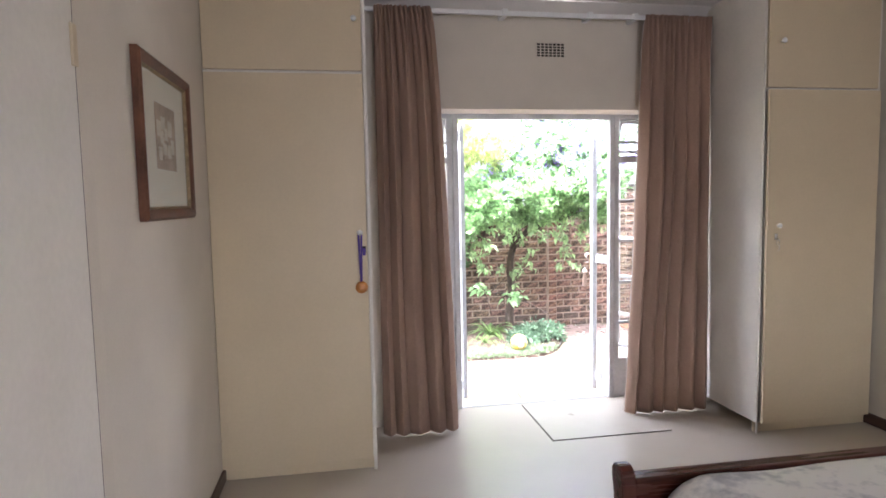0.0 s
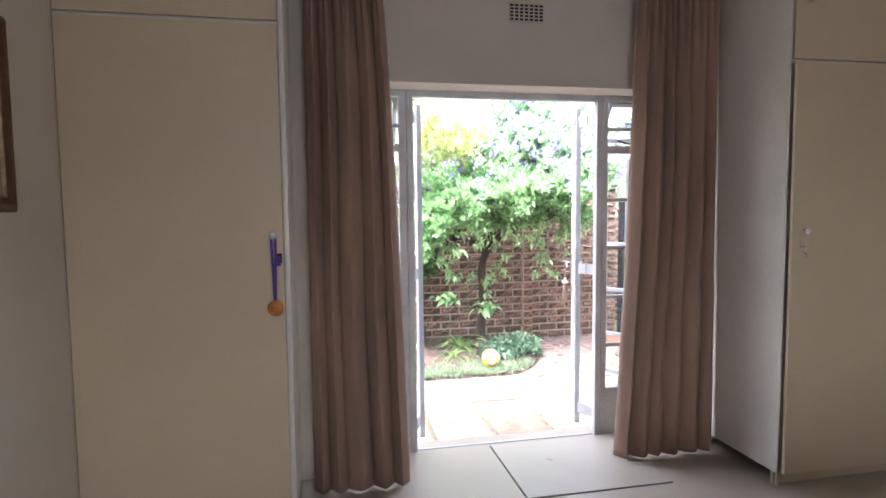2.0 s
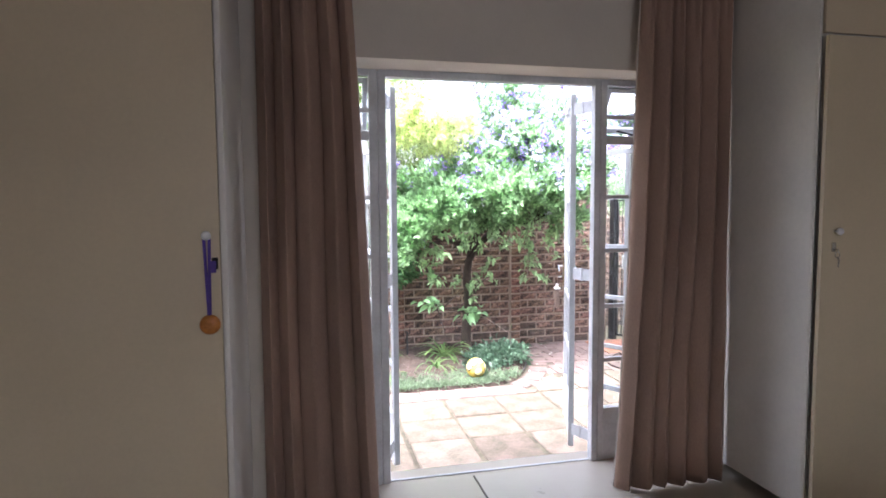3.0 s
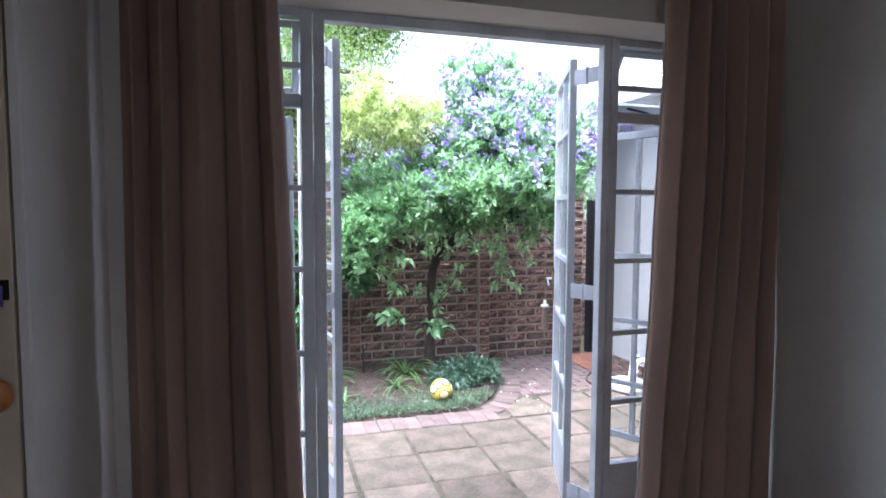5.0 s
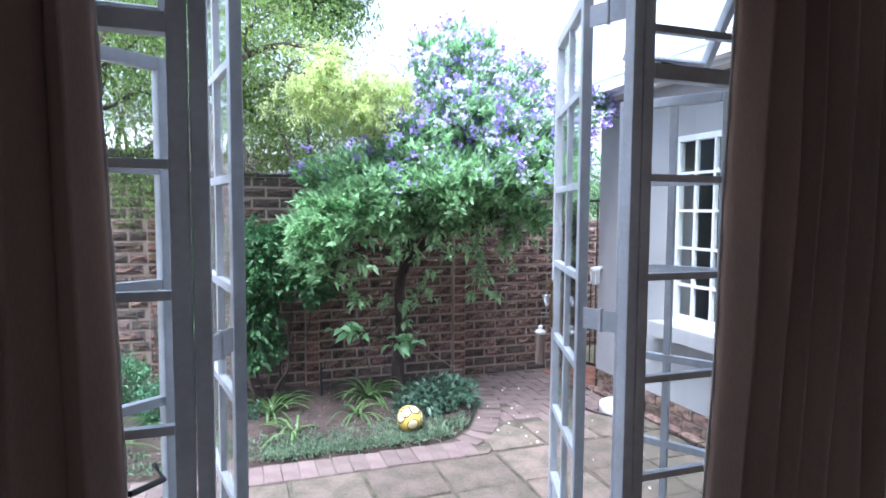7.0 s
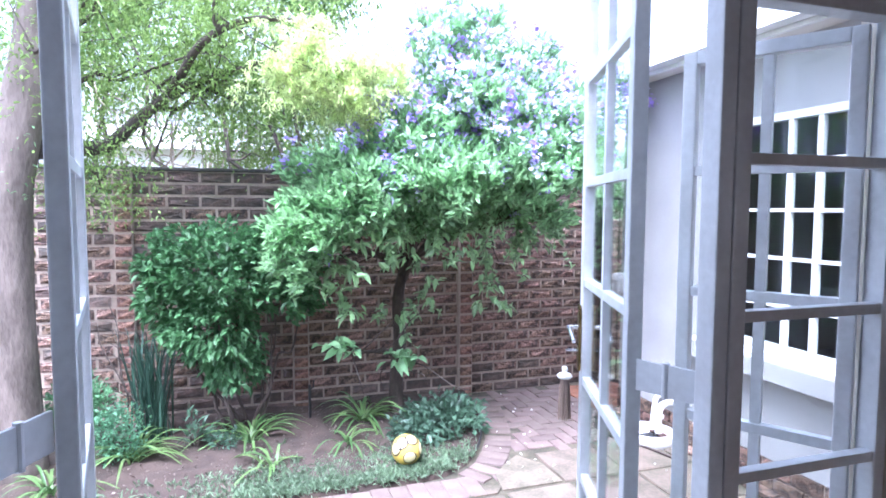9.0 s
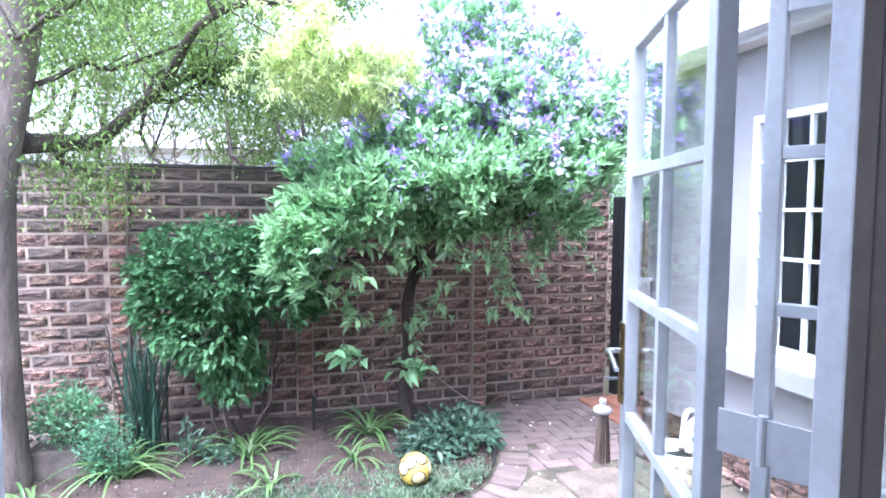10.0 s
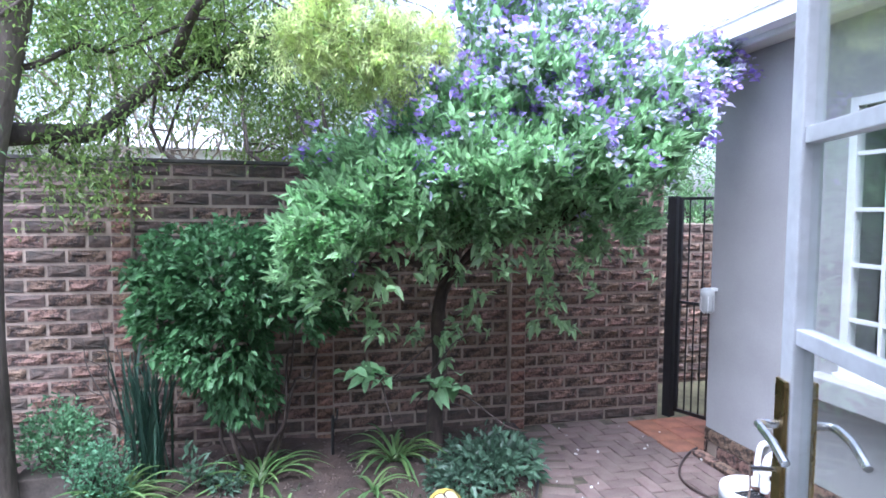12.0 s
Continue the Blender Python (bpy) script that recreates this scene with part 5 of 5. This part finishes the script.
for a, c in (((0.2, 0.0, 2.9), (0.9, 0.1, 3.5)), ((0.2, 0.1, 3.2), (-0.5, 0.2, 4.2)), ((0.1, 0.0, 2.6), (0.6, -0.3, 3.3)), (main[18], (1.54, 0.35, 2.8)), (main[20], (1.5, 0.6, 3.3)), (main[24], (2.2, 0.5, 3.3)), (main[18], (1.2, 0.5, 3.3)), ((0.1, 0.0, 2.6), (1.3, 0.1, 2.95)), (main[22], (1.9, 0.4, 2.75)), (fore[10], (1.4, -0.5, 3.4)), (main[6], (0.5, 0.3, 2.0))):
    pts = limb(b, a, c, 0.022, 0.006, rng)
    twigs += pts[6:]
    for q in pts[4::2]:
        e = q + Vector(rng.normal(size=3)) * 0.25 + Vector((0.1, 0, 0.02))
        limb(b, q, e, 0.006, 0.0025, rng, n=3)
        twigs.append(e)
part("branchwork", b, M_BARK, bt, "", True)
tw = np.array([tuple(q) for q in twigs])
tuft = np.concatenate([tw + rng.normal(size=tw.shape) * 0.15 for _ in range(17)])
leaves("crown", clumps(rng, tuft, 0.07, 9, 1.0), 0.036, L_TREE, bt, 10, up=-0.1, slim=0.4)
gold = np.concatenate([blob_points(rng, k, c, r, 0.2) for c, r, k in (((2.1, -0.45, 2.8), (0.4, 0.3, 0.24), 150), ((1.8, -0.45, 2.74), (0.22, 0.2, 0.2), 50), ((2.46, -0.3, 2.84), (0.26, 0.2, 0.17), 50), ((2.25, -0.38, 2.6), (0.24, 0.18, 0.14), 40), ((1.9, -0.4, 3.05), (0.3, 0.2, 0.15), 30))])
sprays = np.repeat(gold, 7, axis=0)
run = rng.random((len(sprays), 1))
way = np.repeat(rng.normal(size=gold.shape) * (0.13, 0.1, 0.06) + np.array([0.02, -0.02, -0.05]), 7, axis=0)
gold = sprays + way * run + np.array([0, 0, -0.05]) * run ** 2
leaves("golden_spray", clumps(rng, gold, 0.018, 8, 0.9), 0.04, L_GOLD, bt, 12, up=-0.1, slim=0.26, label="lemon-yellow feathery young foliage")
drop = np.array([(0.2, -0.05, 2.05), (0.5, 0.3, 1.95), (0.6, 0.3, 2.1)])
leaves("low_sprays", clumps(rng, np.repeat(drop, 5, axis=0) + rng.normal(size=(15, 3)) * (0.1, 0.06, 0.12), 0.05, 8, 1.0), 0.035, L_LIME, bt, 11, up=-0.3, slim=0.4)


# ---- behind the wall ----
def back_tree(at, seed, height, lumps, material, name, label, size=0.08, per=8, bark=M_BARK, stems=4, tuft=0.09, thick=1.0):
    r = np.random.default_rng(seed)
    ob = thing(name, label, "tree", at)
    b = bmesh.new()
    for i in range(stems):
        c = lumps[i % len(lumps)][0]
        pts = limb(b, (r.uniform(-0.15, 0.15), r.uniform(-0.1, 0.1), -0.1), Vector(c) + Vector(r.normal(size=3)) * 0.2, 0.05 * thick * height / 3, 0.012 * thick, r)
        for q in pts[6::3]:
            limb(b, q, q + Vector(r.normal(size=3)) * 0.5 + Vector((0, 0, 0.3)), 0.012, 0.004, r, n=3)
    part("trunk", b, bark, ob, "", True)
    t = np.concatenate([blob_points(r, k, c, rad, 0.35) for c, rad, k in lumps])
    leaves("crown", clumps(r, t, tuft, per, 0.9), size, material, ob, seed + 1, up=-0.15, slim=0.35)
    return ob


back_tree((2.9, 12.3, G), 120, 2.6, [((0.0, 0, 2.7), (0.75, 0.4, 0.5), 520), ((-0.7, 0, 2.5), (0.5, 0.4, 0.35), 220), ((0.7, 0, 2.6), (0.6, 0.4, 0.5), 320), ((0.1, 0.2, 3.2), (0.6, 0.4, 0.35), 260)], L_FAR, "feathery_shrub", "fine-leaved green shrub behind the garden wall", 0.05, 10, M_BARK, 8, 0.09, 0.5)
back_tree((2.8, 11.6, G), 130, 5.5, [((0.05, -0.3, 4.15), (0.6, 0.5, 0.5), 420), ((-0.3, 0, 4.7), (0.9, 0.6, 0.6), 420), ((-1.0, 0, 4.3), (0.7, 0.6, 0.6), 300), ((-1.7, 0, 4.1), (0.7, 0.6, 0.6), 260)], L_PINE, "tall_tree", "tall olive-green feathery tree behind the wall", 0.07, 12, M_BARK, 4, 0.09, 0.45)
back_tree((1.6, 13.2, G), 140, 3.8, [((0, 0, 3.3), (1.3, 0.7, 0.8), 520), ((0.9, 0, 2.7), (0.8, 0.6, 0.8), 380), ((-1.2, 0, 3.5), (0.9, 0.6, 0.9), 330)], L_FAR, "thin_shrub", "open pale-stemmed shrub behind the wall", 0.06, 6, M_BARKLIGHT, 16, 0.09, 0.5)
back_tree((0.2, 13.5, G), 150, 4.5, [((-0.4, 0, 4.2), (1.4, 0.9, 1.0), 620), ((-1.4, 0, 3.0), (1.0, 0.8, 1.0), 380), ((0.5, 0, 3.8), (1.0, 0.8, 0.7), 380)], L_FAR, "back_tree", "loose green tree behind the wall", 0.08, 7, M_BARK, 6)
back_tree((7.2, 13.2, G), 160, 3.0, [((-0.4, 0, 1.9), (1.1, 0.7, 0.9), 420), ((0.8, 0, 2.1), (1.0, 0.7, 0.9), 300)], L_LIME, "back_shrub", "pale green shrub beyond the gate", 0.08, 7, M_BARK, 5)
back_tree((4.3, 12.6, G), 170, 2.6, [((0, 0, 2.0), (1.1, 0.5, 0.7), 330), ((-1.0, 0.1, 2.1), (0.9, 0.5, 0.7), 260)], L_FAR, "back_shrub", "green shrub behind the flowering tree", 0.07, 7, M_BARK, 6)

back_tree((1.1, 12.3, G), 180, 2.6, [((0, 0, 3.0), (1.2, 0.5, 0.4), 160), ((1.2, 0, 2.8), (0.8, 0.4, 0.5), 110), ((-1.0, 0, 3.0), (0.8, 0.4, 0.5), 100)], L_FAR, "thin_shrub", "open pale-stemmed shrub behind the wall", 0.05, 6, M_BARKLIGHT, 12, 0.09, 0.45)
nh = thing("neighbour_house", "pale house half hidden behind the trees", "house", (-2.0, 22.0, G), kind="structure")
part("wall", boxes(((-6.0, 0.0, 0.0), (5.0, 6.0, 3.3))), M_WHITEPAINT, nh, "pale plastered wall")
part("roof", side_profile(0.0, [(-0.6, 3.3), (3.0, 4.3), (6.6, 3.3)], -6.5, 5.5), M_ROOF, nh, "pale grey pitched roof")
part("window", boxes(((1.0, -0.02, 1.0), (2.2, 0.02, 2.3))), M_SHADE_LOCK, nh)

# ---- brick walls, laid piece by piece ----
PIL = (1.245, 2.66, 4.25)
edges = (-2.0, 1.178, 1.312, 2.593, 2.727, 4.183, 4.317, 5.64)
for k in range(4):
    brick_panel("garden_wall", edges[2 * k], edges[2 * k + 1], WFACE if k < 3 else WFACE + 0.03, WTOP, "rock-faced brown brick garden wall with pale joints")
for x in PIL:
    pilaster(x, 0.134, WFACE, WTOP)
structure("wall_coping", boxes(((-2.0, WFACE - 0.02, WTOP), (5.64, WFACE + 0.22, WTOP + 0.03)), bevel=0.006), M_COPING, "dark weathered coping on the garden wall", "coping")
brick_panel("passage_wall", 5.75, 8.6, 11.75, 1.25, "brown brick wall of the passage beyond the gate")
